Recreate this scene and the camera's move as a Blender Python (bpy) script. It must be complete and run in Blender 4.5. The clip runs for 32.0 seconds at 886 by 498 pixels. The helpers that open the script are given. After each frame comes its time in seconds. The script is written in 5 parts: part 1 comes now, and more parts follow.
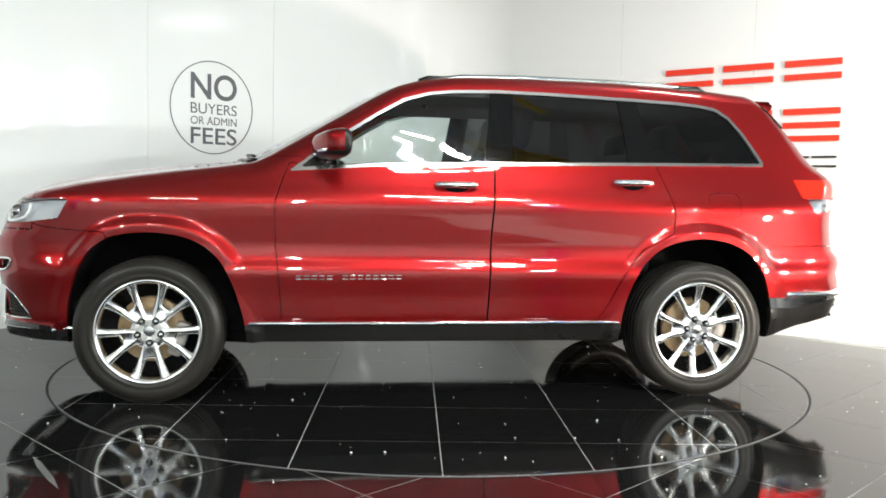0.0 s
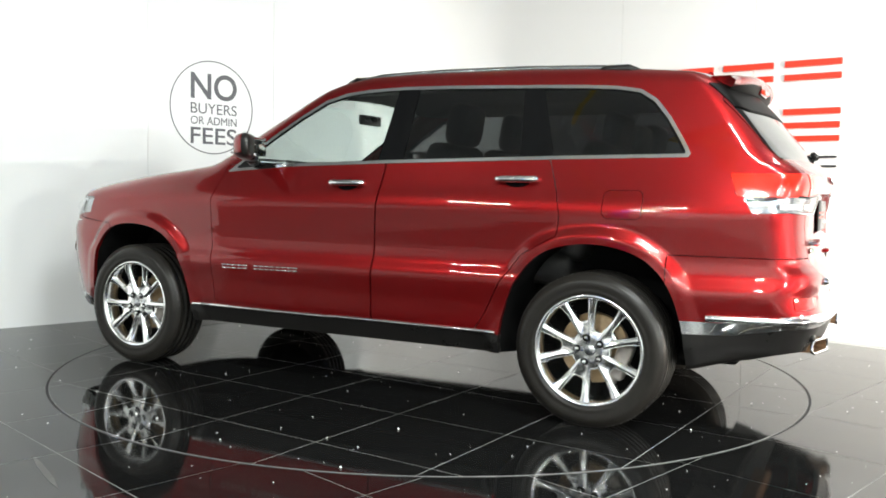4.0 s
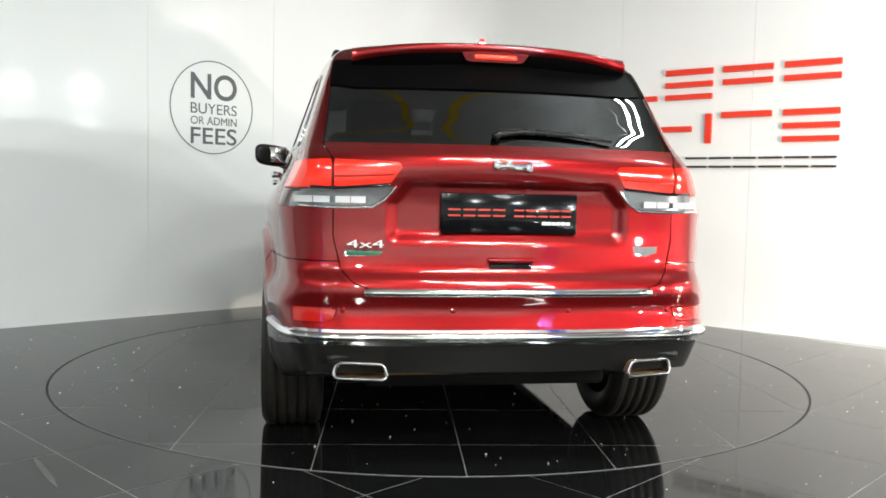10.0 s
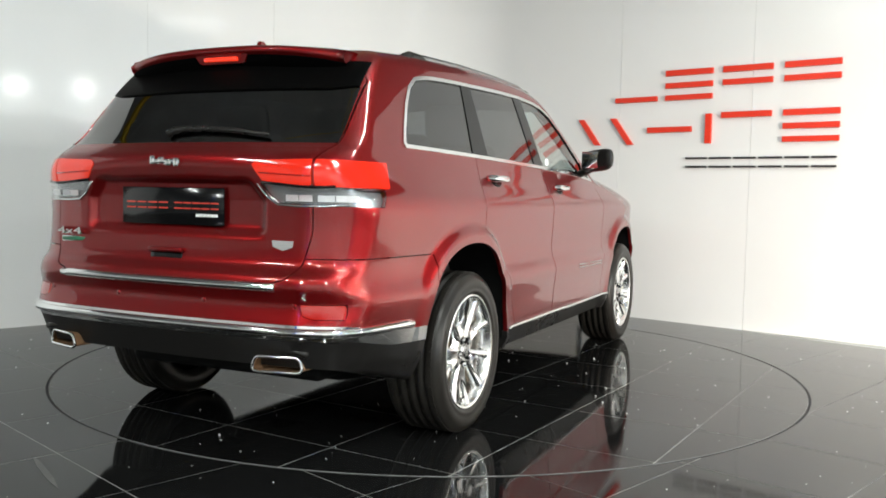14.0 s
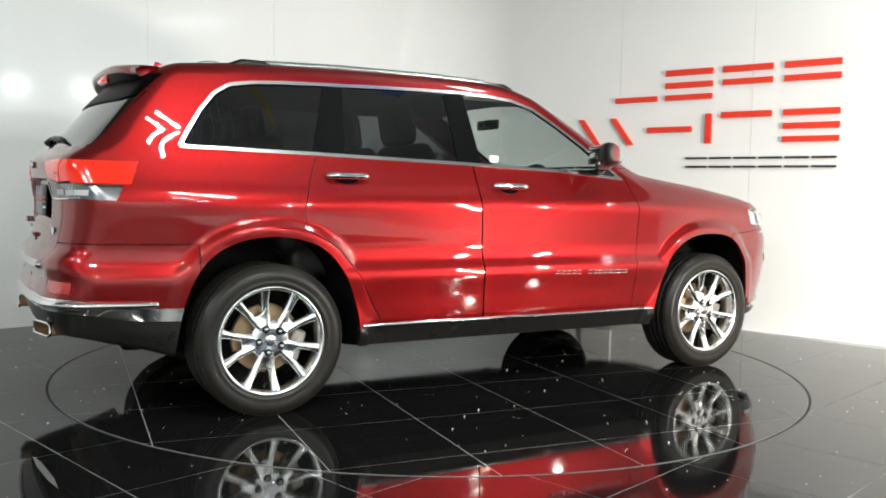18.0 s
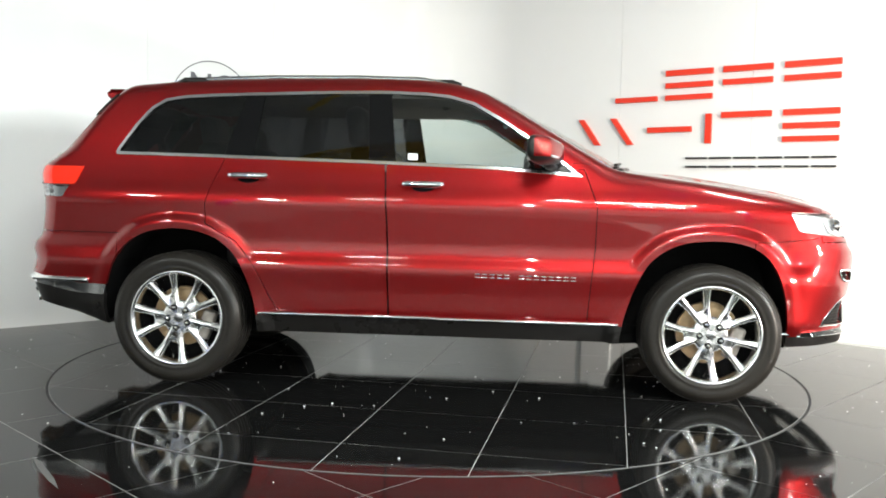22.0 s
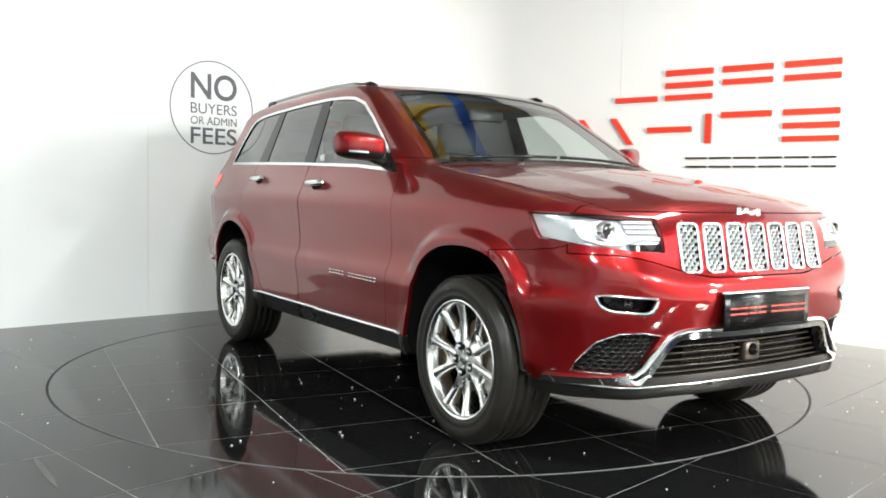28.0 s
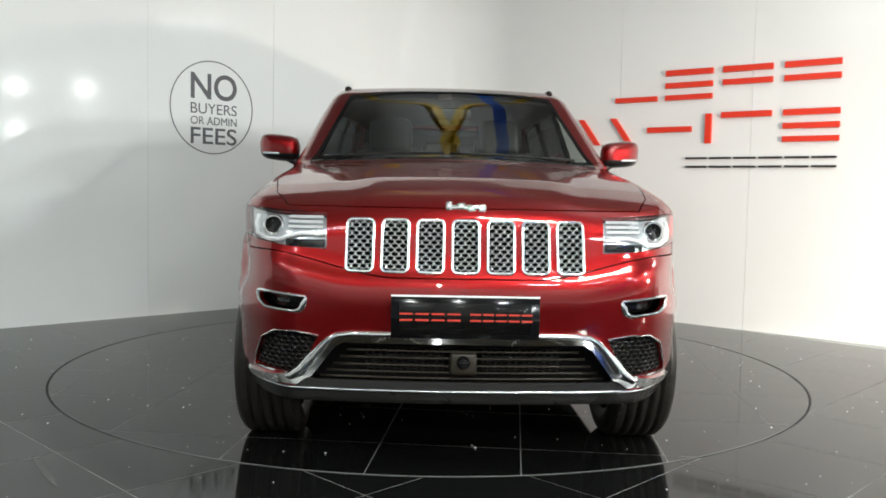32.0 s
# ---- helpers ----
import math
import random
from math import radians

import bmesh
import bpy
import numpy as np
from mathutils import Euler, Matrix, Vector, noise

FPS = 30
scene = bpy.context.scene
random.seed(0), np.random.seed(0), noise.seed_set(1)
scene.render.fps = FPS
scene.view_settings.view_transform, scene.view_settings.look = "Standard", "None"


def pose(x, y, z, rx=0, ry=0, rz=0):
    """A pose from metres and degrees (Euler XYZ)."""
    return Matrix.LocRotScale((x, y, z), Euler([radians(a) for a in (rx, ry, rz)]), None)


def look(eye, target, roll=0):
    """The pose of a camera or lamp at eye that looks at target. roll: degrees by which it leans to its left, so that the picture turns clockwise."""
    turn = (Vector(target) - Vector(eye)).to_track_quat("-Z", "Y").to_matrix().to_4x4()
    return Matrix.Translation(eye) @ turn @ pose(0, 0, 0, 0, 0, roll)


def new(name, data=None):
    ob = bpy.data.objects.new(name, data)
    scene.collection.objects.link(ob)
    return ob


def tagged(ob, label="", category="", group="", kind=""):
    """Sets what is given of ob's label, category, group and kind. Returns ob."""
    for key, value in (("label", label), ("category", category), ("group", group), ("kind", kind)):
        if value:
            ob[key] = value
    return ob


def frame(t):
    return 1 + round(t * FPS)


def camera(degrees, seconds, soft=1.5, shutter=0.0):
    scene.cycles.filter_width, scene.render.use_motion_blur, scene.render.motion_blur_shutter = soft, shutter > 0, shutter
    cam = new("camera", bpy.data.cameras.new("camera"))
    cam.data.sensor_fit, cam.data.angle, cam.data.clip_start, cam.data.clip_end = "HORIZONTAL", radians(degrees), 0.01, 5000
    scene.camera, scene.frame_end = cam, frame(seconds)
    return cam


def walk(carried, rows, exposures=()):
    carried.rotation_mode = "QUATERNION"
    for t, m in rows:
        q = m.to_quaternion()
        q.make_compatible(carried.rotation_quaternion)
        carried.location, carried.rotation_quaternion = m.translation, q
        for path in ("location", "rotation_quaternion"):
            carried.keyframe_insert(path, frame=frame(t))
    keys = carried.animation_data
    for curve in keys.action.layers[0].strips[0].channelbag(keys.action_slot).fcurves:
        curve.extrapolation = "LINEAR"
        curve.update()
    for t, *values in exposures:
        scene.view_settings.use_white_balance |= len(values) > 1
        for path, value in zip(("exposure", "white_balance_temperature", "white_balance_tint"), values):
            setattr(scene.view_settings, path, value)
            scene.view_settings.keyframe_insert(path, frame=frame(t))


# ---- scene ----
cam = camera(54.37, 32.0, soft=1.75)
EYE = Vector((0.0, -5.493, 1.0854))
STAND = look(EYE, EYE + Vector((0.01131, 0.99789, -0.06397)), 1.17)
walk(cam, [(0, STAND), (32, STAND)], [(0, 0.24), (2, 0.39), (6, 0.48), (9, 0.08), (12, 0.16), (14, -0.11), (18, -0.06), (20, 0.07), (22, 0.34), (25, 0.62), (28, 0.5), (30, -0.23), (32, -0.19)])

# ---- light ----
world = bpy.data.worlds.new("hall_air")
scene.world = world
world.use_nodes = True
world.node_tree.nodes["Background"].inputs[0].default_value = (0.9, 0.95, 1.0, 1)
world.node_tree.nodes["Background"].inputs[1].default_value = 0.05

# strip lamps under the hall roof: x, y, length along y, watts; 1.25 m ones are added fill
STRIPS = [(0.75, -4.40, 0.42, 45), (1.25, -4.58, 0.42, 55), (1.75, -4.76, 0.42, 65), (2.25, -4.94, 0.42, 70), (-2.0, -6.6, 0.9, 65), (2.0, -6.6, 0.9, 75),
          (3.0, -1.2, 0.9, 55), (-4.6, -9.3, 1.25, 340), (0.0, -9.3, 1.25, 330), (4.4, -9.3, 1.25, 400), (-5.6, -5.4, 1.25, 160), (8.6, -1.6, 1.25, 260)]
STRIP_Z = 4.6
STRIP_TURN = 72


def lamp(name, m, power, sx, sy, color=(0.925, 0.985, 0.955), spread=180):
    data = bpy.data.lights.new(name, "AREA")
    data.energy, data.shape, data.size, data.size_y, data.color, data.spread = power, "RECTANGLE", sx, sy, color, radians(spread)
    ob = new(name, data)
    ob.matrix_world = m
    return ob


for sx, sy, sl, watts in STRIPS:
    if sl < 1:
        for e in (-0.085, 0.085):
            lamp("strip_and_fill_light", pose(sx, sy, STRIP_Z - 0.012, 0, 0, STRIP_TURN) @ pose(e, 0, 0), watts / 2, 0.04, sl)
    else:
        lamp("strip_and_fill_light", pose(sx, sy, STRIP_Z - 0.012), watts, 0.12, sl)
# three upward fill lamps, added above fittings to brighten the roof
for sx, sy, watts in ((3.0, -1.2, 60), (0.0, -9.3, 90), (0.1, 3.0, 30)):
    lamp("strip_and_fill_light", pose(sx, sy, STRIP_Z + 0.095, 180, 0, 0), watts, 0.12, 0.8)


# small flood lamps in two clusters behind and to the right of the eye: place, watts
KEY, KEY_B = Vector((6.6, -8.15, 2.35)), Vector((8.3, -4.6, 2.7))
FLOODS = [(KEY + Vector((0.25, 0.2, 0.35)), 58), (KEY + Vector((-0.25, -0.2, -0.35)), 58)]
FLOODS += [(KEY_B + Vector((0.22 * e, 0.62 * e, h)), 52) for e in (-1, 1) for h in (-0.45, 0.45)]
FLOOD_AIM = Vector((-0.9, 0.6, 1.0))
for place, watts in FLOODS:
    lamp("flood_light", look(place, FLOOD_AIM), watts, 0.13, 0.13, (0.94, 0.985, 0.955), 125).data.shape = "DISK"
lamp("warm_light", look((4.6, -3.2, 0.62), (3.3, 0.5, 0.22)), 120, 0.16, 0.16, (1, 0.86, 0.72), 125)

# ---- materials ----
def material(name, color, rough=0.5, metal=0.0, coat=0.0, spec=0.5, emit=0.0, emit_color=None):
    m = bpy.data.materials.new(name)
    m.use_nodes = True
    b = m.node_tree.nodes["Principled BSDF"]
    b.inputs["Base Color"].default_value = (*color, 1)
    b.inputs["Roughness"].default_value = rough
    b.inputs["Metallic"].default_value = metal
    b.inputs["Coat Weight"].default_value = coat
    b.inputs["Coat Roughness"].default_value = 0.02
    b.inputs["Specular IOR Level"].default_value = spec
    if emit:
        b.inputs["Emission Color"].default_value = (*(emit_color or color), 1)
        b.inputs["Emission Strength"].default_value = emit
    return m


def node(m, kind, **values):
    n = m.node_tree.nodes.new(kind)
    for key, value in values.items():
        n.inputs[key.replace("_", " ")].default_value = value
    return n


def vary(m, scale, amount, rough=0.0, bump=0.0, detail=4.0, second=0.0):
    """Grain at one scale and blotches at another, on colour, gloss and relief."""
    t = m.node_tree
    b = t.nodes["Principled BSDF"]
    at = t.nodes.new("ShaderNodeTexCoord")
    n1 = node(m, "ShaderNodeTexNoise", Scale=scale, Detail=detail)
    n2 = node(m, "ShaderNodeTexNoise", Scale=second or scale / 14.0, Detail=3.0)
    t.links.new(at.outputs["Object"], n1.inputs["Vector"])
    t.links.new(at.outputs["Object"], n2.inputs["Vector"])
    mean = t.nodes.new("ShaderNodeMath")
    mean.operation = "ADD"
    t.links.new(n1.outputs["Fac"], mean.inputs[0])
    t.links.new(n2.outputs["Fac"], mean.inputs[1])
    col = tuple(b.inputs["Base Color"].default_value)[:3]
    ramp = t.nodes.new("ShaderNodeMapRange")
    ramp.inputs["From Min"].default_value, ramp.inputs["From Max"].default_value = 0.6, 1.4
    ramp.inputs["To Min"].default_value, ramp.inputs["To Max"].default_value = 1 - amount, 1 + amount
    t.links.new(mean.outputs[0], ramp.inputs["Value"])
    mul = t.nodes.new("ShaderNodeVectorMath")
    mul.operation = "SCALE"
    mul.inputs[0].default_value = col
    t.links.new(ramp.outputs["Result"], mul.inputs["Scale"])
    t.links.new(mul.outputs["Vector"], b.inputs["Base Color"])
    if rough:
        r = t.nodes.new("ShaderNodeMapRange")
        base = b.inputs["Roughness"].default_value
        r.inputs["From Min"].default_value, r.inputs["From Max"].default_value = 0.6, 1.4
        r.inputs["To Min"].default_value, r.inputs["To Max"].default_value = max(0.0, base - rough), base + rough
        t.links.new(mean.outputs[0], r.inputs["Value"])
        t.links.new(r.outputs["Result"], b.inputs["Roughness"])
    if bump:
        bp = node(m, "ShaderNodeBump", Strength=0.6, Distance=bump)
        t.links.new(n1.outputs["Fac"], bp.inputs["Height"])
        t.links.new(bp.outputs["Normal"], b.inputs["Normal"])
    return m


def granite():
    """Polished black granite with crystals' glints painted as white specks and a thin film of dust."""
    m = material("black_granite", (0.012, 0.012, 0.013), 0.05, 0, 0, 0.5)
    t = m.node_tree
    b = t.nodes["Principled BSDF"]
    at = t.nodes.new("ShaderNodeNewGeometry")
    vo = node(m, "ShaderNodeTexVoronoi", Scale=9.0)
    t.links.new(at.outputs["Position"], vo.inputs["Vector"])
    pick = t.nodes.new("ShaderNodeMath")
    pick.operation = "LESS_THAN"
    pick.inputs[1].default_value = 0.036
    t.links.new(vo.outputs["Distance"], pick.inputs[0])
    sep = t.nodes.new("ShaderNodeSeparateColor")
    t.links.new(vo.outputs["Color"], sep.inputs["Color"])
    some = t.nodes.new("ShaderNodeMath")
    some.operation = "GREATER_THAN"
    some.inputs[1].default_value = 0.55
    t.links.new(sep.outputs["Red"], some.inputs[0])
    both = t.nodes.new("ShaderNodeMath")
    both.operation = "MULTIPLY"
    t.links.new(pick.outputs[0], both.inputs[0])
    t.links.new(some.outputs[0], both.inputs[1])
    fine = node(m, "ShaderNodeTexNoise", Scale=160.0, Detail=3.0)
    t.links.new(at.outputs["Position"], fine.inputs["Vector"])
    base = t.nodes.new("ShaderNodeMapRange")
    base.inputs["From Min"].default_value, base.inputs["From Max"].default_value = 0.35, 0.75
    base.inputs["To Min"].default_value, base.inputs["To Max"].default_value = 0.003, 0.011
    t.links.new(fine.outputs["Fac"], base.inputs["Value"])
    mix = t.nodes.new("ShaderNodeMix")
    mix.data_type = "RGBA"
    mix.inputs[7].default_value = (0.9, 0.9, 0.9, 1)
    t.links.new(both.outputs[0], mix.inputs[0])
    t.links.new(base.outputs["Result"], mix.inputs[6])
    t.links.new(mix.outputs[2], b.inputs["Base Color"])
    dust = node(m, "ShaderNodeTexNoise", Scale=1.3, Detail=6.0)
    t.links.new(at.outputs["Position"], dust.inputs["Vector"])
    r = t.nodes.new("ShaderNodeMapRange")
    r.inputs["From Min"].default_value, r.inputs["From Max"].default_value = 0.35, 0.7
    r.inputs["To Min"].default_value, r.inputs["To Max"].default_value = 0.03, 0.09
    t.links.new(dust.outputs["Fac"], r.inputs["Value"])
    b.inputs["Specular IOR Level"].default_value = 0.0
    b.inputs["Roughness"].default_value = 0.6
    gloss = node(m, "ShaderNodeBsdfGlossy", Color=(0.86, 0.86, 0.86, 1))
    t.links.new(r.outputs["Result"], gloss.inputs["Roughness"])
    fres = node(m, "ShaderNodeFresnel", IOR=1.5)
    both_ = t.nodes.new("ShaderNodeMixShader")
    t.links.new(fres.outputs[0], both_.inputs[0])
    t.links.new(b.outputs[0], both_.inputs[1])
    t.links.new(gloss.outputs[0], both_.inputs[2])
    t.links.new(both_.outputs[0], t.nodes["Material Output"].inputs["Surface"])
    return m


def glass(name, tint, base=0.075):
    m = bpy.data.materials.new(name)
    m.use_nodes = True
    t = m.node_tree
    t.nodes.remove(t.nodes["Principled BSDF"])
    out = t.nodes["Material Output"]
    clear = node(m, "ShaderNodeBsdfTransparent", Color=(*tint, 1))
    gloss = node(m, "ShaderNodeBsdfGlossy", Color=(1, 1, 1, 1), Roughness=0.01)
    edge = t.nodes.new("ShaderNodeLayerWeight")
    five = t.nodes.new("ShaderNodeMath")
    five.operation, five.inputs[1].default_value = "POWER", 4.0
    t.links.new(edge.outputs["Facing"], five.inputs[0])
    fres = t.nodes.new("ShaderNodeMath")
    fres.operation, fres.inputs[1].default_value, fres.inputs[2].default_value = "MULTIPLY_ADD", 0.9, base
    t.links.new(five.outputs[0], fres.inputs[0])
    mix = t.nodes.new("ShaderNodeMixShader")
    t.links.new(fres.outputs[0], mix.inputs[0])
    t.links.new(clear.outputs[0], mix.inputs[1])
    t.links.new(gloss.outputs[0], mix.inputs[2])
    t.links.new(mix.outputs[0], out.inputs["Surface"])
    return m


GRANITE = granite()
GROUT = vary(material("pale_grout", (0.46, 0.46, 0.44), 0.7), 60, 0.25)
PANEL = vary(material("white_gloss_panel", (0.750, 0.755, 0.750), 0.10, 0, 0.0, 0.06), 3.0, 0.012, 0.02, 0.0, 3.0, 0.7)
CONCRETE = vary(material("hall_concrete", (0.15, 0.15, 0.145), 0.6), 7, 0.2, 0.1, 0.002)
SEAM = material("panel_joint", (0.64, 0.645, 0.64), 0.6)
PLASTER = vary(material("pale_block_wall", (0.62, 0.62, 0.61), 0.85), 9, 0.15, 0, 0.003)
ROOFING = vary(material("roof_sheet", (0.34, 0.35, 0.36), 0.7), 3, 0.12)
YELLOW = vary(material("yellow_steel", (0.55, 0.36, 0.02), 0.5), 8, 0.12)
BLUE = vary(material("blue_steel", (0.02, 0.09, 0.42), 0.5), 8, 0.12)
RED_SIGN = material("red_acrylic", (0.72, 0.035, 0.012), 0.35)
BLACK_SIGN = material("black_acrylic", (0.02, 0.02, 0.022), 0.35)
SIGN_GREY = material("grey_vinyl", (0.10, 0.10, 0.11), 0.6)
HOUSING = material("lamp_housing", (0.7, 0.7, 0.7), 0.5)
RUBBER_GAP = material("turntable_gap", (0.008, 0.008, 0.008), 0.8)
STEEL_RIM = material("turntable_trim", (0.13, 0.13, 0.13), 0.6)

# red metallic paint: coloured flake under clear lacquer
PAINT = material("red_metallic_paint", (0.202, 0.0070, 0.0078), 0.34, 0.80, 1.0, 0.0)
_t = PAINT.node_tree
_co = _t.nodes.new("ShaderNodeTexCoord")
_fl = node(PAINT, "ShaderNodeTexNoise", Scale=900.0, Detail=1.0)
_t.links.new(_co.outputs["Object"], _fl.inputs["Vector"])
_bp = node(PAINT, "ShaderNodeBump", Strength=0.12, Distance=0.001)
_t.links.new(_fl.outputs["Fac"], _bp.inputs["Height"])
_t.links.new(_bp.outputs["Normal"], _t.nodes["Principled BSDF"].inputs["Normal"])

RAIL = material("dark_satin_rail", (0.30, 0.305, 0.31), 0.26, 0.9)
CHROME = material("bright_chrome", (0.86, 0.86, 0.86), 0.06, 1.0)
ALLOY = material("polished_alloy", (0.94, 0.94, 0.93), 0.15, 1.0)
SATIN = material("satin_silver", (0.42, 0.43, 0.44), 0.26, 1.0)
TYRE = vary(material("tyre_rubber", (0.013, 0.0116, 0.0100), 0.34, 0, 0, 0.22), 40, 0.2, 0.06)
PLASTIC = vary(material("black_plastic", (0.010, 0.0093, 0.0088), 0.28, 0, 0, 0.26), 14, 0.06, 0.02)
GLOSS_BLACK = material("gloss_black", (0.004, 0.004, 0.0043), 0.04, 0, 0, 0.28)
DARK = material("underbody_dark", (0.004, 0.004, 0.004), 0.8, 0, 0, 0.1)
LEATHER = vary(material("black_leather", (0.022, 0.0215, 0.021), 0.45), 60, 0.2, 0.06)
CLOTH = vary(material("grey_headlining", (0.11, 0.105, 0.098), 0.9), 80, 0.1)
RUST = vary(material("rusty_iron", (0.16, 0.085, 0.04), 0.75, 0.3), 25, 0.4, 0.1)
DISC = vary(material("brake_disc_steel", (0.20, 0.135, 0.070), 0.5, 0.4), 30, 0.25)
CALIPER = vary(material("caliper_iron", (0.15, 0.135, 0.12), 0.5, 0.4), 30, 0.3)
CLEAR = glass("clear_glass", (0.80, 0.86, 0.84))
PRIVACY = glass("privacy_glass", (0.10, 0.105, 0.11))
REAR_TINT = glass("tinted_rear_glass", (0.030, 0.031, 0.033), 0.095)
LENS = glass("lamp_lens", (0.94, 0.95, 0.96), 0.05)
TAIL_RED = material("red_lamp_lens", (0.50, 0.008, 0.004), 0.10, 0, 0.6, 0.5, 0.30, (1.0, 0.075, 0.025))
# unlit reflector: the weak emission adds the glow of light sent back
REFLECTOR_RED = material("red_reflector", (0.30, 0.006, 0.004), 0.08, 0, 1.0, 0.5, 0.04, (1.0, 0.03, 0.01))
BRAKE_RED = material("lit_brake_lens", (0.6, 0.02, 0.01), 0.15, 0, 1.0, 0.5, 0.7, (1.0, 0.06, 0.02))
LAMP_WHITE = material("lamp_reflector", (0.62, 0.64, 0.66), 0.22, 0.55)
PLATE = material("black_plate", (0.004, 0.004, 0.0045), 0.14, 0, 0, 0.25)
TRIM = material("brushed_chrome", (0.90, 0.90, 0.90), 0.16, 1.0)
# near-black without gloss: shade under the spoiler and round wheel nuts put into colour
SHADE_BLACK = material("matt_shade_black", (0.0015, 0.0015, 0.0015), 0.4, 0, 0, 0.03)
BRONZE = material("dark_bronze", (0.024, 0.018, 0.012), 0.35, 0.3)
CELL = material("lamp_cell", (0.80, 0.80, 0.80), 0.2, 0.35)
MESH_SILVER = material("silver_mesh", (0.80, 0.80, 0.80), 0.28, 0.7)
DULL = material("lamp_bowl_grey", (0.28, 0.285, 0.29), 0.2, 0.7)
PLATE_RED = material("plate_red_print", (0.45, 0.035, 0.018), 0.4)
PLATE_WHITE = material("white_print", (0.75, 0.75, 0.75), 0.4)
GREEN = material("green_badge", (0.02, 0.12, 0.06), 0.35)


# ---- mesh helpers ----
def link_mesh(name, verts, faces, mat, smooth=True):
    data = bpy.data.meshes.new(name)
    data.from_pydata([tuple(v) for v in verts], [], [tuple(int(i) for i in f) for f in faces])
    data.materials.append(mat)
    data.update()
    if smooth:
        data.polygons.foreach_set("use_smooth", [True] * len(data.polygons))
    return new(name, data)


def part(name, geo, mat, parent, label="", smooth=True):
    ob = link_mesh(name, geo[0], geo[1], mat, smooth)
    ob.parent = parent
    if label:
        ob["label"] = label
    return ob


def thing(name, label, category, group="", kind="", m=None):
    ob = new(name)
    ob.empty_display_size = 0.2
    if m is not None:
        ob.matrix_world = m
    return tagged(ob, label, category, group, kind)


def join(*geos):
    V, F = [], []
    for v, f in geos:
        n = len(V)
        V.extend(tuple(p) for p in v)
        F.extend(tuple(i + n for i in q) for q in f)
    return V, F


def moved(geo, m):
    return [tuple(m @ Vector(v)) for v in geo[0]], geo[1]


def from_bm(bm):
    bm.verts.index_update()
    geo = [tuple(v.co) for v in bm.verts], [tuple(v.index for v in f.verts) for f in bm.faces]
    bm.free()
    return geo


def box(c, s, bevel=0.0, seg=2):
    bm = bmesh.new()
    bmesh.ops.create_cube(bm, size=1.0)
    for v in bm.verts:
        v.co = Vector((v.co.x * s[0] + c[0], v.co.y * s[1] + c[1], v.co.z * s[2] + c[2]))
    if bevel:
        bmesh.ops.bevel(bm, geom=bm.edges[:], offset=bevel, segments=seg, affect="EDGES", profile=0.5)
    return from_bm(bm)


def lathe(profile, n=48, axis="y"):
    """Profile rows (radius, offset along the axis) turned about the axis; open ends."""
    V, F = [], []
    for k in range(n):
        a = 2 * math.pi * k / n
        for r, o in profile:
            p = (r * math.cos(a), r * math.sin(a))
            V.append({"y": (p[0], o, p[1]), "x": (o, p[0], p[1]), "z": (p[0], p[1], o)}[axis])
    m = len(profile)
    for k in range(n):
        for j in range(m - 1):
            a, b = k * m + j, ((k + 1) % n) * m + j
            F.append((a, b, b + 1, a + 1))
    return V, F


def tube(path, r, n=8, closed=False, flat=1.0, up=(0, 0, 1)):
    """A round or flattened bar along a path; r may be a list."""
    P = [Vector(p) for p in path]
    V, F = [], []
    N = len(P)
    for i, p in enumerate(P):
        a = P[(i - 1) % N] if closed or i else P[i]
        b = P[(i + 1) % N] if closed or i < N - 1 else P[i]
        d = (b - a).normalized()
        side = d.cross(Vector(up))
        side = side.normalized() if side.length > 1e-6 else Vector((1, 0, 0))
        top = side.cross(d).normalized()
        rad = r[i] if isinstance(r, (list, tuple)) else r
        for k in range(n):
            t = 2 * math.pi * k / n
            V.append(p + side * (rad * math.cos(t)) + top * (rad * flat * math.sin(t)))
    for i in range(N if closed else N - 1):
        for k in range(n):
            a, b = i * n, ((i + 1) % N) * n
            F.append((a + k, a + (k + 1) % n, b + (k + 1) % n, b + k))
    if not closed:
        F.append(tuple(reversed(range(n))))
        F.append(tuple((N - 1) * n + k for k in range(n)))
    return V, F


def prism(outline, depth, put):
    """A flat outline (u, v), extruded from 0 to depth; put(u, v, d) gives its place."""
    n = len(outline)
    V = [put(u, v, depth) for u, v in outline] + [put(u, v, 0) for u, v in outline]
    F = [tuple(range(n)), tuple(reversed(range(n, 2 * n)))]
    F += [(i, i + n, (i + 1) % n + n, (i + 1) % n) for i in range(n)]
    return V, F


def rounded(w, h, r, seg=4):
    out = []
    for cx, cy, a0 in ((w / 2 - r, h / 2 - r, 0), (-w / 2 + r, h / 2 - r, 90), (-w / 2 + r, -h / 2 + r, 180), (w / 2 - r, -h / 2 + r, 270)):
        for k in range(seg + 1):
            a = radians(a0 + 90 * k / seg)
            out.append((cx + r * math.cos(a), cy + r * math.sin(a)))
    return out


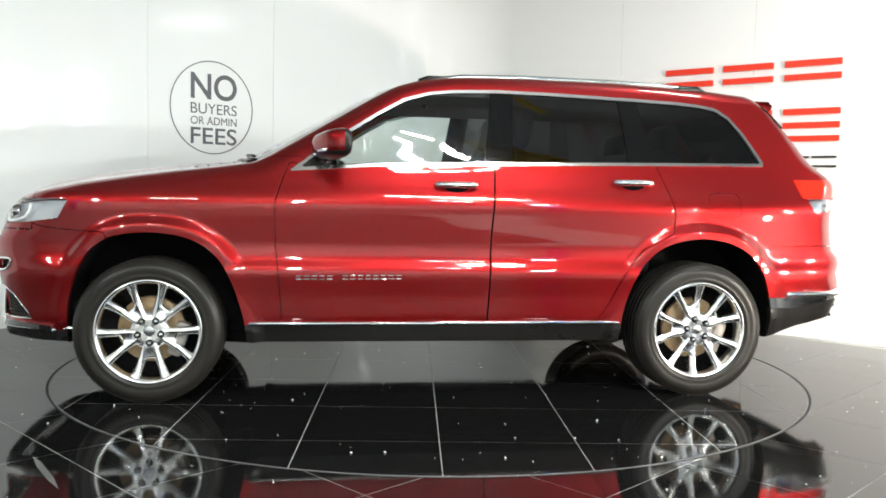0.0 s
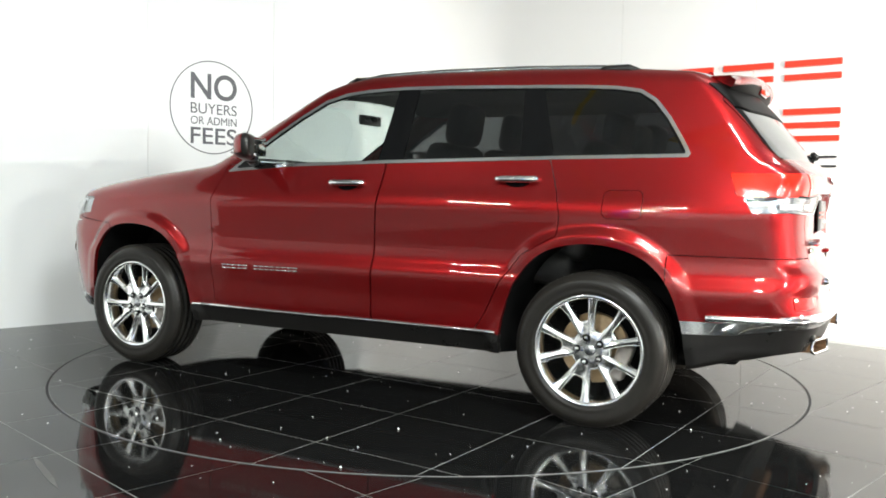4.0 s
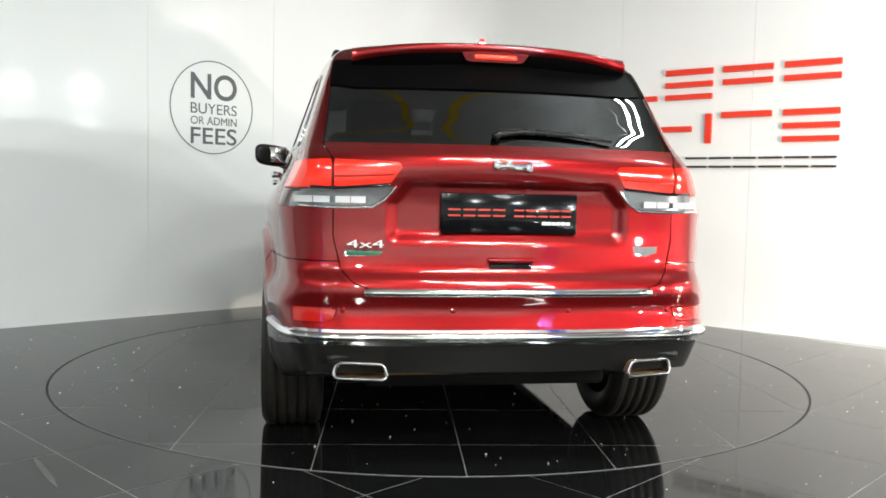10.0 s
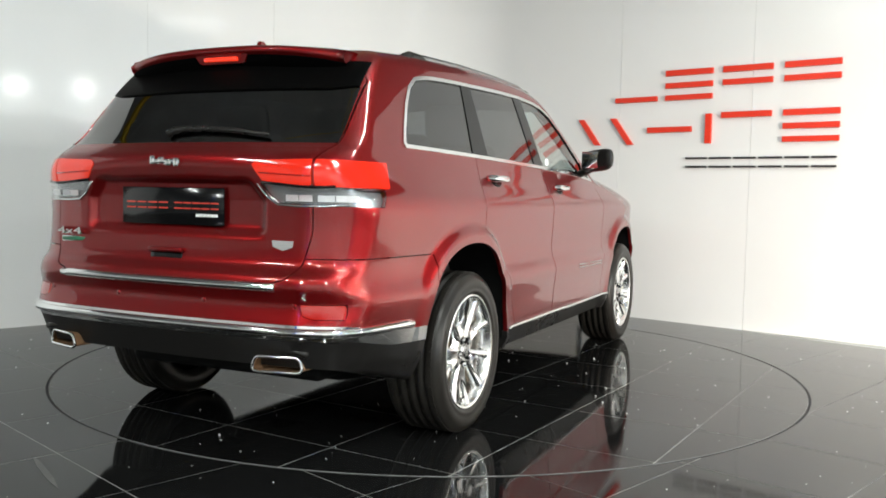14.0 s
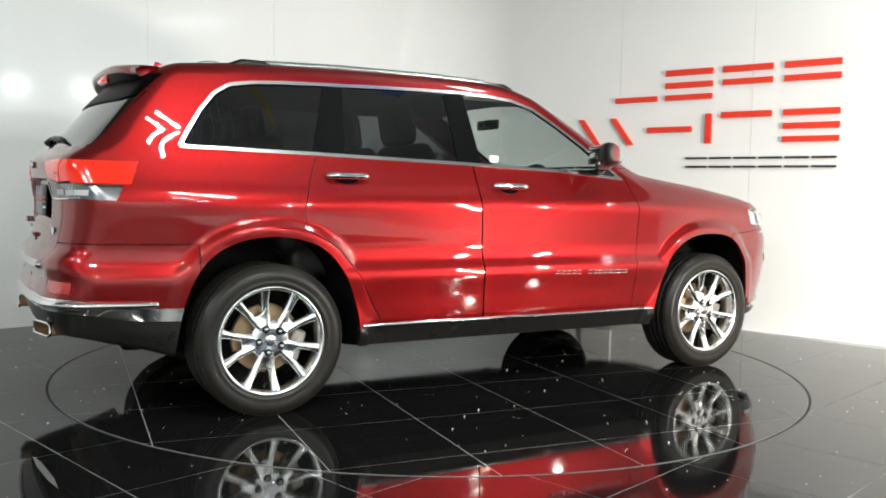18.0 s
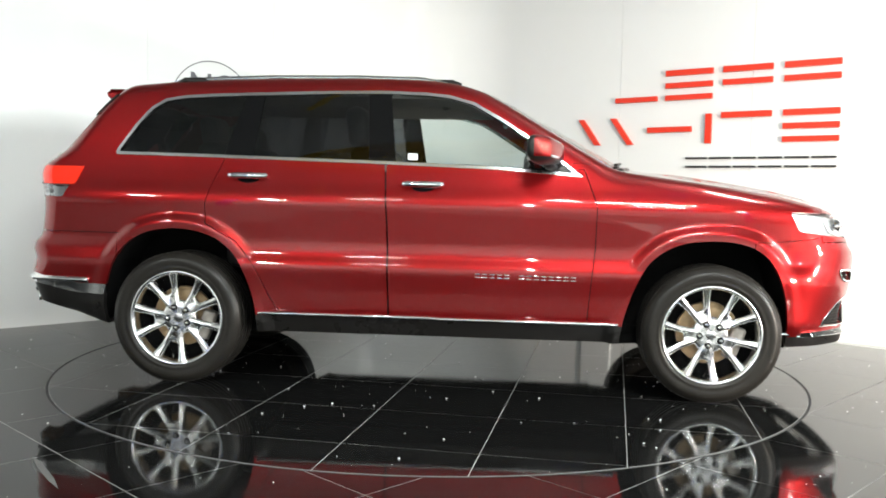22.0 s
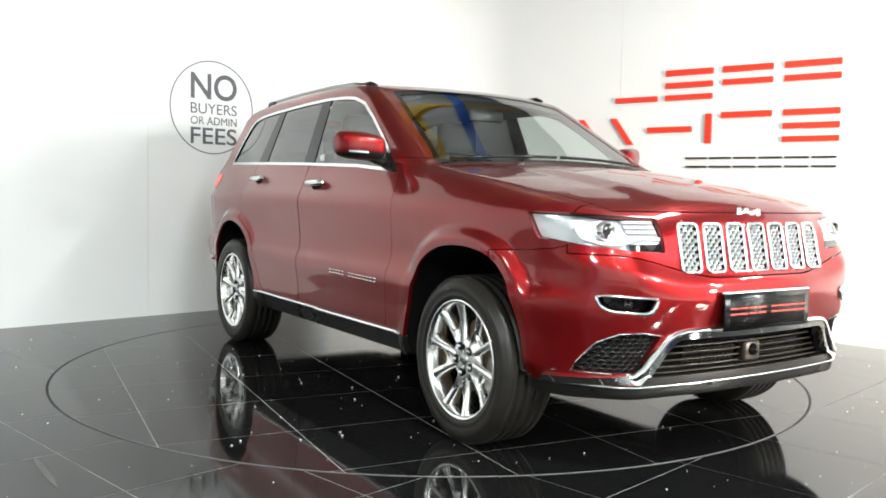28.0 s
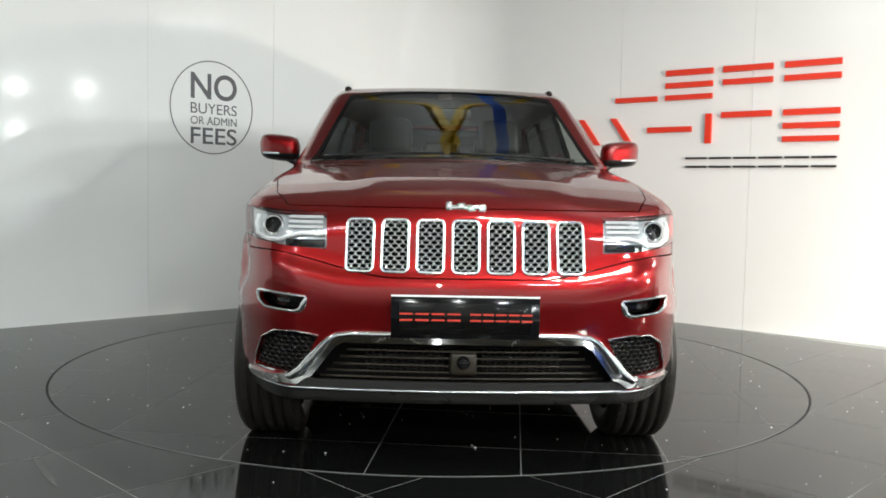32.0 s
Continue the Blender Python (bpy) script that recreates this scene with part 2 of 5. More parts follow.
def split(V, F, d):
    """Cut triangles along d = 0: vertices, the faces where d < 0, the faces where d > 0."""
    d = np.where(np.abs(d) < 1e-6, 1e-6, d)
    s = d[F] < 0
    c = s.sum(1)
    whole_in, whole_out, mixed = F[c == 3], F[c == 0], (c == 1) | (c == 2)
    T, S, C = F[mixed], s[mixed], c[mixed]
    if not len(T):
        return V, whole_in, whole_out
    alone = np.where(C == 1, S.argmax(1), (~S).argmax(1))
    idx = (alone[:, None] + np.arange(3)[None, :]) % 3
    T = np.take_along_axis(T, idx, 1)
    e1, e2 = np.sort(T[:, [0, 1]], 1), np.sort(T[:, [0, 2]], 1)
    keys, inv = np.unique(np.concatenate([e1, e2]), axis=0, return_inverse=True)
    inv = inv.reshape(-1)
    w = d[keys[:, 0]] / (d[keys[:, 0]] - d[keys[:, 1]])
    NV = V[keys[:, 0]] * (1 - w)[:, None] + V[keys[:, 1]] * w[:, None]
    a, b = inv[: len(T)] + len(V), inv[len(T):] + len(V)
    tip = np.stack([T[:, 0], a, b], 1)
    rest = np.concatenate([np.stack([a, T[:, 1], T[:, 2]], 1), np.stack([a, T[:, 2], b], 1)])
    one = C == 1
    two = np.concatenate([one, one])
    fin = np.concatenate([whole_in, tip[one], rest[~two]])
    fout = np.concatenate([whole_out, tip[~one], rest[two]])
    return np.concatenate([V, NV]), fin, fout


def compact(V, F):
    used, inv = np.unique(F, return_inverse=True)
    return V[used], inv.reshape(F.shape)


# ---- setting ----
CORNER = Vector((-0.151, 3.911, 0))
LEFT_WAY = Vector((-math.cos(radians(43.17)), -math.sin(radians(43.17)), 0))
RIGHT_WAY = Vector((math.cos(radians(39.70)), -math.sin(radians(39.70)), 0))
WALL_H = 3.6
RADIUS = 2.249
TANGENT = 1.15


def on_wall(way, s, z, out):
    """A place s metres along a wall from the corner, z up and out from its face."""
    n = Vector((-way.y, way.x, 0)) if way.x < 0 else Vector((way.y, -way.x, 0))
    n = n if n.y < 0 else -n
    p = CORNER + way * s + n * out
    return (p.x, p.y, z)


def panel_wall(name, way, label, seams):
    ways = lambda u, v, d: on_wall(way, u, v, d)
    V = [ways(u, z, d) for d in (-0.006, -0.16) for u, z in ((seams[0], -0.3), (seams[-1], -0.3), (seams[-1], WALL_H), (seams[0], WALL_H))]
    F = [(0, 1, 2, 3), (7, 6, 5, 4), (0, 4, 5, 1), (1, 5, 6, 2), (2, 6, 7, 3), (3, 7, 4, 0)]
    wall = link_mesh(name, V, F, SEAM, False)
    tagged(wall, label, "wall", kind="structure")
    for a, b in zip(seams, seams[1:]):
        part("panel", prism([(a + 0.0012, 0), (b - 0.0012, 0), (b - 0.0012, WALL_H), (a + 0.0012, WALL_H)], 0.006, lambda u, v, d: ways(u, v, d - 0.006)), PANEL, wall, "", False)
    return wall


left_wall = panel_wall("wall_left", LEFT_WAY, "glossy white panelled showroom wall with a round notice", [TANGENT, 1.872, 3.092, 4.312, 5.532, 6.752, 7.972, 9.192])
right_wall = panel_wall("wall_right", RIGHT_WAY, "glossy white panelled showroom wall with raised lettering", [TANGENT, 2.370, 3.570, 4.790, 6.010, 7.230, 8.450])


# the two walls meet in one bent panel
_a, _b = Vector(on_wall(LEFT_WAY, TANGENT, 0, 0)), Vector(on_wall(RIGHT_WAY, TANGENT, 0, 0))
_half = LEFT_WAY.angle(RIGHT_WAY) / 2
_r = TANGENT * math.tan(_half)
_mid = CORNER + (LEFT_WAY + RIGHT_WAY).normalized() * (TANGENT / math.cos(_half))
_from = math.atan2(_a.y - _mid.y, _a.x - _mid.x)
_to = math.atan2(_b.y - _mid.y, _b.x - _mid.x)
BV, BF = [], []
for k in range(41):
    a = _from + (_to - _from) * k / 40
    for rr, z in ((_r, 0), (_r, WALL_H), (_r + 0.1, WALL_H), (_r + 0.1, 0), (_r, WALL_H), (_r + 0.1, WALL_H)):
        BV.append((_mid.x + rr * math.cos(a), _mid.y + rr * math.sin(a), z))
    if k:
        p = 6 * k
        BF += [(p - 5, p + 1, p, p - 6), (p - 1, p + 5, p + 4, p - 2), (p - 4, p + 2, p + 3, p - 3)]
bend = link_mesh("wall_bend", BV, BF, PANEL, False)
bend.data.polygons.foreach_set("use_smooth", [abs(p.normal.z) < 0.5 for p in bend.data.polygons])
tagged(bend, "glossy white bent corner panel of the showroom wall", "wall", kind="structure")


def floor_tiles(parent, origin, turn, pitch, span, keep, joint=0.0032):
    """Square tiles on a turned grid, cut by the turntable's rim. keep(r): below 0 stays."""
    ca, sa = math.cos(turn), math.sin(turn)
    n = 8
    g = np.linspace(joint / 2, pitch - joint / 2, n + 1)
    U, W = np.meshgrid(g, g, indexing="ij")
    q = np.array([(i * (n + 1) + j, (i + 1) * (n + 1) + j, (i + 1) * (n + 1) + j + 1, i * (n + 1) + j + 1) for i in range(n) for j in range(n)])
    tris = np.concatenate([q[:, [0, 1, 2]], q[:, [0, 2, 3]]])
    for i in range(-span, span):
        for j in range(-span, span):
            u, w = U.ravel() + origin[0] + i * pitch, W.ravel() + origin[1] + j * pitch
            V = np.stack([u * ca - w * sa, u * sa + w * ca, np.zeros_like(u)], 1)
            d = keep(V)
            if d.min() >= 0:
                continue
            F = tris
            if d.max() > 0:
                V, F, _ = split(V, tris, d)
                V, F = compact(V, F)
            else:
                V, F = V[[0, n, (n + 1) * (n + 1) - 1, (n + 1) * n]], np.array([[0, 3, 2, 1]])
            part("tile", (V.tolist(), F.tolist()), GRANITE, parent, "", False)
    return parent


bed = 0.002
floor = link_mesh("floor", [(-14, -16, -bed), (14, -16, -bed), (14, 9, -bed), (-14, 9, -bed), (-14, -16, -0.3), (14, -16, -0.3), (14, 9, -0.3), (-14, 9, -0.3)],
                  [(3, 2, 1, 0)[::-1], (4, 7, 6, 5), (0, 4, 5, 1), (1, 5, 6, 2), (2, 6, 7, 3), (3, 7, 4, 0)], CONCRETE, False)
part("grout_bed", moved(lathe([(0.0, 0.0), (5.2, 0.0), (5.2, -0.0003)], 128, "z"), Matrix.Translation((0, -1.2, -bed + 0.0004))), GROUT, floor, "", False)
tagged(floor, "polished black granite floor tiles with pale joints", "floor", kind="structure")
T45 = radians(45)


def outside(V):
    r = np.hypot(V[:, 0], V[:, 1])
    return np.maximum(RADIUS + 0.004 - r, np.hypot(V[:, 0], V[:, 1] + 1.2) - 5.2)


floor_tiles(floor, (-2.505, 0.24), T45, 0.606, 9, outside)

# the turntable and its own tiles
turntable = thing("turntable", "round black granite turntable with a thin dark rim gap", "turntable", kind="")
ring = lathe([(RADIUS - 0.009, -0.0018), (RADIUS - 0.009, 0.0004), (RADIUS - 0.0125, 0.0004), (RADIUS - 0.0125, -0.0018)], 160, "z")
part("rim", ring, STEEL_RIM, turntable, "thin pale edging", True)
part("bed", lathe([(0.0, -0.0012), (RADIUS - 0.010, -0.0012), (RADIUS - 0.010, -0.0019)], 96, "z"), GROUT, turntable, "", False)
floor_tiles(turntable, (0.0, 1.775 - 0.606 * 3), radians(-6.4), 0.606, 5, lambda V: np.hypot(V[:, 0], V[:, 1]) - (RADIUS - 0.0135))


def grit(name, count, seed, keep, parent=None):
    """Tiny white beads strewn over the stone in place of its glints."""
    rnd = random.Random(seed)
    V, F = [], []
    while len(V) < 6 * count:
        x, y = rnd.uniform(-4, 4), rnd.uniform(-3.6, 2.4)
        if not keep(x, y):
            continue
        r = 0.0023 + 0.0040 * rnd.random() ** 2.6
        b = len(V)
        V += [(x + r, y, r * 0.8), (x, y + r, r * 0.8), (x - r, y, r * 0.8), (x, y - r, r * 0.8), (x, y, r * 1.6), (x, y, 0.0002)]
        F += [(b + i, b + (i + 1) % 4, b + 4) for i in range(4)] + [(b + (i + 1) % 4, b + i, b + 5) for i in range(4)]
    if parent:
        ob = part(name, (V, F), GLINT, parent, "tiny white beads standing for glints on the stone", False)
        ob["kind"] = "stuff"
        return ob
    return tagged(link_mesh(name, V, F, GLINT, False), "tiny white beads standing for glints on black stone", "grit", kind="stuff")


SCUFF = vary(material("pale_scuff", (0.075, 0.075, 0.072), 0.7), 60, 0.6)
SCUFFS = [(-1.459, -2.26, -0.964, 0.46, 0.03)]
scuff = []
for k, (sx, sy, ang, ln, wd) in enumerate(SCUFFS):
    u, w = Vector((math.cos(ang), math.sin(ang), 0)), Vector((-math.sin(ang), math.cos(ang), 0))
    P = [Vector((sx, sy, 0.0006)) + u * (ln * a) + w * (wd * b) for a, b in ((-0.5, -0.1), (-0.2, -0.5), (0.25, -0.35), (0.5, 0.05), (0.2, 0.45), (-0.3, 0.35))]
    scuff.append(([tuple(p) for p in P], [tuple(range(6))]))
tagged(link_mesh("scuff_mark", *join(*scuff), SCUFF, False), "faint pale scuff mark on the black floor", "mark")
GLINT = material("white_glint", (0.88, 0.88, 0.86), 0.3)
grit("floor_glints", 260, 5, lambda x, y: math.hypot(x, y) > RADIUS + 0.03 and y < 3.3 - 0.95 * abs(x) and (y < -1.2 or abs(x) > 2.0))
grit("table_glints", 190, 9, lambda x, y: math.hypot(x, y) < RADIUS - 0.05, turntable)
gap = link_mesh("turntable_joint", *lathe([(RADIUS + 0.007, -0.0012), (RADIUS - 0.009, -0.0012)], 160, "z"), RUBBER_GAP, False)
tagged(gap, "narrow dark joint round the turntable", "joint", kind="structure")


# hall behind: unseen walls added to shape reflections, roof with yellow beams and blue posts
def slab(name, c, s, mat, label, category):
    return tagged(link_mesh(name, *box(c, s), mat, False), label, category, kind="structure")


HALL_Z = 6.2
LOW_H = 2.7
for nm, c, sz in (("wall_back", (0, -11.6), (24, 0.2)), ("wall_east", (11.1, -2.5), (0.2, 21)), ("wall_west", (-11.1, -2.5), (0.2, 21)), ("wall_far", (0, 8.1), (24, 0.2))):
    slab(nm, (c[0], c[1], LOW_H / 2 - 0.15), (sz[0], sz[1], LOW_H + 0.3), PLASTER, "plain pale wall closing the unseen hall, bright in reflections", "wall")
    slab(nm + "_upper", (c[0], c[1], (LOW_H + HALL_Z) / 2), (sz[0], sz[1], HALL_Z - LOW_H), ROOFING, "darker upper wall of the unseen hall, added to darken reflections", "wall")
slab("ceiling", (0, -2.5, HALL_Z + 0.15), (24, 22, 0.3), ROOFING, "dark sheet roof of the hall", "ceiling")


def beam(name, a, b, w, h, mat, label, category):
    """A steel I-beam between two points."""
    a, b = Vector(a), Vector(b)
    L = (b - a).length
    out = [(-w / 2, h / 2), (w / 2, h / 2), (w / 2, h / 2 - 0.02), (0.01, h / 2 - 0.02), (0.01, -h / 2 + 0.02), (w / 2, -h / 2 + 0.02),
           (w / 2, -h / 2), (-w / 2, -h / 2), (-w / 2, -h / 2 + 0.02), (-0.01, -h / 2 + 0.02), (-0.01, h / 2 - 0.02), (-w / 2, h / 2 - 0.02)]
    m = (b - a).to_track_quat("Z", "Y").to_matrix().to_4x4()
    m.translation = a
    ob = link_mesh(name, *moved(prism(out, L, lambda u, v, d: (u, v, d)), m), mat, False)
    return tagged(ob, label, category, "roof steel" if mat is YELLOW else "hall posts")


for y in (-11.0, -8.0, -5.6, 1.6):
    beam("roof_beam", (-10.9, y, 5.6), (10.9, y, 5.6), 0.14, 0.22, YELLOW, "yellow painted steel roof beam", "beam")
for x0, x1 in ((-6, -2.5), (-2.5, -6), (2.5, 6), (6, 2.5)):
    beam("roof_brace", (x0, -10.9, 5.5), (x1, -8.1, 5.5), 0.1, 0.12, YELLOW, "yellow steel diagonal roof brace", "brace")
for a, b in (((-1.9, 4.4, 5.4), (1.25, 0.62, 5.4)), ((-0.9, 0.35, 5.34), (2.1, 4.65, 5.34))):
    beam("roof_brace", a, b, 0.12, 0.16, YELLOW, "yellow steel diagonal roof brace", "brace")
for a, b in (((-2.6, -4.3, 5.42), (2.2, -1.3, 5.42)), ((2.6, -4.3, 5.34), (-2.2, -1.3, 5.34))):
    beam("roof_brace", a, b, 0.06, 0.08, YELLOW, "slim yellow steel diagonal roof brace", "brace")
beam("crane_rail", (0.3, -3.5, 5.2), (3.4, -2.5, 5.2), 0.16, 0.2, BLUE, "blue painted steel rail under the roof", "rail")
beam("crane_rail", (1.18, 1.1, 5.15), (0.58, 4.9, 5.15), 0.16, 0.2, BLUE, "blue painted steel rail under the roof", "rail")
for x, y in ((-5.5, -9.6), (4.6, -9.6), (6.82, -8.42), (8.62, -4.76)):
    beam("hall_post", (x, y, 0), (x, y, 5.45), 0.26, 0.30, BLUE, "blue painted steel post standing in the hall", "post")

for sx, sy, sl, _w in STRIPS:
    fit = thing("strip_lamp", "white lit strip lamp under the roof, the long ones added as fill", "lamp", "hall strip lamps", m=pose(sx, sy, STRIP_Z, 0, 0, STRIP_TURN if sl < 1 else 0))
    part("housing", box((0, 0, 0.04), (0.30, sl + 0.06, 0.08), 0.015), HOUSING, fit)
    for e in (-1, 1):
        part("hanger", tube([(0, e * sl * 0.35, 0.08), (0, e * sl * 0.35, HALL_Z - STRIP_Z)], 0.006, 6), HOUSING, fit)

# added fitting that carries the third upward fill lamp
fit = thing("strip_lamp", "strip lamp added behind the display walls to brighten the roof", "lamp", "hall strip lamps", m=pose(0.1, 3.0, STRIP_Z))
part("housing", box((0, 0, 0.04), (0.2, 0.9, 0.08), 0.015), HOUSING, fit)
part("hanger", tube([(0.08, 0, 0.08), (0.08, 0, HALL_Z - STRIP_Z)], 0.006, 6), HOUSING, fit)
for place, watts in FLOODS:
    flood = thing("flood_lamp", "lit round flood lamp on a slim floor stand", "lamp", "flood lamps", m=pose(place.x, place.y, 0))
    head = Matrix.Translation((-place.x, -place.y, 0)) @ look(place, FLOOD_AIM)
    part("housing", moved(lathe([(0.0, 0.10), (0.10, 0.10), (0.15, 0.06), (0.155, 0.012), (0.0, 0.010)], 28, "z"), head), HOUSING, flood)
    back = head @ Vector((0, 0, 0.13))
    part("pole", tube([(back.x, back.y, 0.02), (back.x, back.y, back.z)], 0.02, 10), HOUSING, flood)
    part("foot", moved(lathe([(0.0, 0.03), (0.16, 0.025), (0.18, 0.0)], 28, "z"), Matrix.Translation((back.x, back.y, 0))), HOUSING, flood)
uplight = thing("floor_lamp", "small warm floor lamp turned to the white wall", "lamp", m=pose(4.6, -3.2, 0))
part("stand", box((0.02, -0.10, 0.31), (0.05, 0.05, 0.62), 0.01), HOUSING, uplight, "", False)
part("foot", box((0.02, -0.10, 0.012), (0.26, 0.26, 0.024), 0.006), HOUSING, uplight, "", False)


# ---- signs ----
def sign_bar(way, s0, z0, s1, z1, mat, parent, depth=0.025):
    return part("sign_bar", prism([(s0, z0), (s1, z0), (s1, z1), (s0, z1)], depth, lambda u, v, d: on_wall(way, u, v, d + 0.001)), mat, parent, "", False)


# lettering of the dealer's sign as plain bars in its colours
sign_board = thing("wall_sign", "raised red and black sign bars on the white wall", "sign")
TOP_ROW = [(2.334, 2.736), (2.815, 3.236), (3.325, 3.736), (3.828, 4.256)]
LOW_ROW = [(1.955, 2.60), (2.655, 3.062), (3.186, 3.238), (3.322, 3.738), (3.830, 4.260)]
HIGH, MID, LOW = (0.210, 0.258), (0.104, 0.150), (0.0, 0.044)
for base, row, bars in ((1.936, TOP_ROW, (("low",), ("high", "mid", "low"), ("high", "mid"), ("high", "mid"))),
                        (1.557, LOW_ROW, ((), ("mid",), (), ("high",), ("high", "mid", "low")))):
    for (s0, s1), kinds in zip(row, bars):
        for kind in kinds:
            z0, z1 = {"high": HIGH, "mid": MID, "low": LOW}[kind]
            sign_bar(RIGHT_WAY, s0, base + z0, s1, base + z1, RED_SIGN, sign_board)
sign_bar(RIGHT_WAY, 3.186, 1.558, 3.238, 1.808, RED_SIGN, sign_board)
for a in (1.955, 2.285):
    part("sign_bar", prism([(a, 1.800), (a + 0.055, 1.800), (a + 0.235, 1.560), (a + 0.175, 1.560)], 0.025, lambda u, v, d: on_wall(RIGHT_WAY, u, v, d + 0.001)), RED_SIGN, sign_board, "", False)
for k in range(6):
    s0 = 3.02 + k * 0.2085
    for z0, z1 in ((1.425, 1.441), (1.352, 1.368)):
        sign_bar(RIGHT_WAY, s0, z0, s0 + 0.185, z1, BLACK_SIGN, sign_board, 0.018)

notice = thing("round_notice", "round outlined notice in grey vinyl on the white wall", "notice")
NC = (2.497, 1.800)
N_PUT = lambda u, v, d: on_wall(LEFT_WAY, NC[0] - u, NC[1] + v, d + 0.0015)
seg = 96
circ = [(0.403 * math.cos(2 * math.pi * k / seg), 0.408 * math.sin(2 * math.pi * k / seg)) for k in range(seg)]
RV = [N_PUT(u * f, v * f, d) for d in (0, 0.002) for f in (0.978, 1.0) for u, v in circ]
RF = []
for k in range(seg):
    j = (k + 1) % seg
    RF += [(2 * seg + k, 2 * seg + j, 3 * seg + j, 3 * seg + k), (seg + k, seg + j, 3 * seg + j, 3 * seg + k), (k, 2 * seg + k, 2 * seg + j, j)]
part("ring", (RV, RF), SIGN_GREY, notice, "", False)


def lettering(name, text, put_matrix, width, height, mat, parent, depth=0.001, weight=0.0):
    """Text with the built-in font, fitted to a width and a height, as a mesh."""
    cu = bpy.data.curves.new(name, "FONT")
    cu.body, cu.extrude, cu.offset = text, depth, weight
    tmp = new(name, cu)
    data = bpy.data.meshes.new_from_object(tmp.evaluated_get(bpy.context.evaluated_depsgraph_get()))
    bpy.data.objects.remove(tmp)
    X = [v.co.x for v in data.vertices]
    Y = [v.co.y for v in data.vertices]
    kx, ky = width / (max(X) - min(X)), height / (max(Y) - min(Y))
    for v in data.vertices:
        v.co = put_matrix @ Vector(((v.co.x - min(X)) * kx, (v.co.y - min(Y)) * ky, v.co.z))
    data.materials.clear()
    data.materials.append(mat)
    ob = new(name, data)
    ob.parent = parent
    return ob


def wall_matrix(s, z):
    o = Vector(on_wall(LEFT_WAY, s, z, 0.0025))
    ax, ay = -LEFT_WAY, Vector((0, 0, 1))
    az = ax.cross(ay)
    return Matrix(((ax.x, ay.x, az.x, o.x), (ax.y, ay.y, az.y, o.y), (ax.z, ay.z, az.z, o.z), (0, 0, 0, 1)))


lettering("lettering", "NO", wall_matrix(2.706, 1.868), 0.448, 0.228, SIGN_GREY, notice, 0.001, 0.016)
lettering("lettering", "BUYERS", wall_matrix(2.706, 1.742), 0.448, 0.092, SIGN_GREY, notice, 0.001)
lettering("lettering", "OR ADMIN", wall_matrix(2.706, 1.648), 0.448, 0.070, SIGN_GREY, notice, 0.001)
lettering("lettering", "FEES", wall_matrix(2.706, 1.478), 0.448, 0.145, SIGN_GREY, notice, 0.001, 0.008)

hatch = thing("access_hatch", "white access hatch low on the white wall", "hatch")
part("cover", prism([(2.06, 0.14), (2.355, 0.14), (2.355, 0.745), (2.06, 0.745)], 0.03, lambda u, v, d: on_wall(RIGHT_WAY, u, v, d + 0.0005)), PANEL, hatch, "", False)


# ---- the car: a shell of smooth side, top, nose and tail surfaces, cut into its panels ----
def curve(rows, smooth=0.03):
    """A smooth function through (x, value) rows."""
    xs = np.array([r[0] for r in rows], float)
    ys = np.array([r[1] for r in rows], float)
    g = np.linspace(xs[0] - 0.5, xs[-1] + 0.5, 900)
    v = np.interp(g, xs, ys)
    v = np.where(g < xs[0], ys[0] + (g - xs[0]) * (ys[1] - ys[0]) / (xs[1] - xs[0]), v)
    v = np.where(g > xs[-1], ys[-1] + (g - xs[-1]) * (ys[-1] - ys[-2]) / (xs[-1] - xs[-2]), v)
    h = g[1] - g[0]
    k = np.exp(-0.5 * (np.arange(-60, 61) * h / smooth) ** 2)
    v2 = np.convolve(v, k / k.sum(), "same")
    v2[:70], v2[-70:] = v[:70], v[-70:]
    return lambda x: np.interp(x, g, v2)


HUB_X, HUB_Z, WHEEL_Y = 1.4575, 0.364, 0.80
side_z = curve([(0.10, 0.80), (0.30, 0.868), (0.385, 0.908), (0.42, 0.925), (0.55, 0.934), (0.655, 0.948), (0.69, 0.946), (0.735, 0.922), (0.80, 0.915), (0.95, 0.926), (1.02, 0.932),
                (1.06, 0.922), (1.12, 0.893), (1.20, 0.862), (1.25, 0.845), (1.40, 0.793), (1.55, 0.740), (1.64, 0.707), (1.70, 0.683), (1.80, 0.64)], 0.016)
plan_low = curve([(-2.6, -0.20), (-2.35, -0.115), (-2.1, -0.062), (-1.8, -0.025), (-1.3, -0.004), (-0.5, 0.0), (0.5, 0.0), (1.2, -0.008), (1.6, -0.020), (1.9, -0.055), (2.15, -0.12), (2.4, -0.22)], 0.10)
plan_high = curve([(-2.6, -0.15), (-2.2, -0.085), (-1.86, -0.055), (-1.4, -0.025), (-0.8, -0.003), (-0.3, 0.0), (0.4, -0.012), (0.9, -0.035), (1.4, -0.06), (2.4, -0.20)], 0.12)
top_x = curve([(-2.2, 1.640), (-1.9, 1.699), (-1.5, 1.732), (-1.0, 1.748), (-0.4, 1.753), (-0.1, 1.745), (0.1, 1.722), (0.28, 1.679), (0.44, 1.607), (0.60, 1.517), (0.77, 1.422), (0.93, 1.332),
               (1.06, 1.262), (1.12, 1.246), (1.30, 1.222), (1.6, 1.182), (1.9, 1.134), (2.08, 1.092), (2.19, 1.050), (2.26, 1.005)], 0.03)
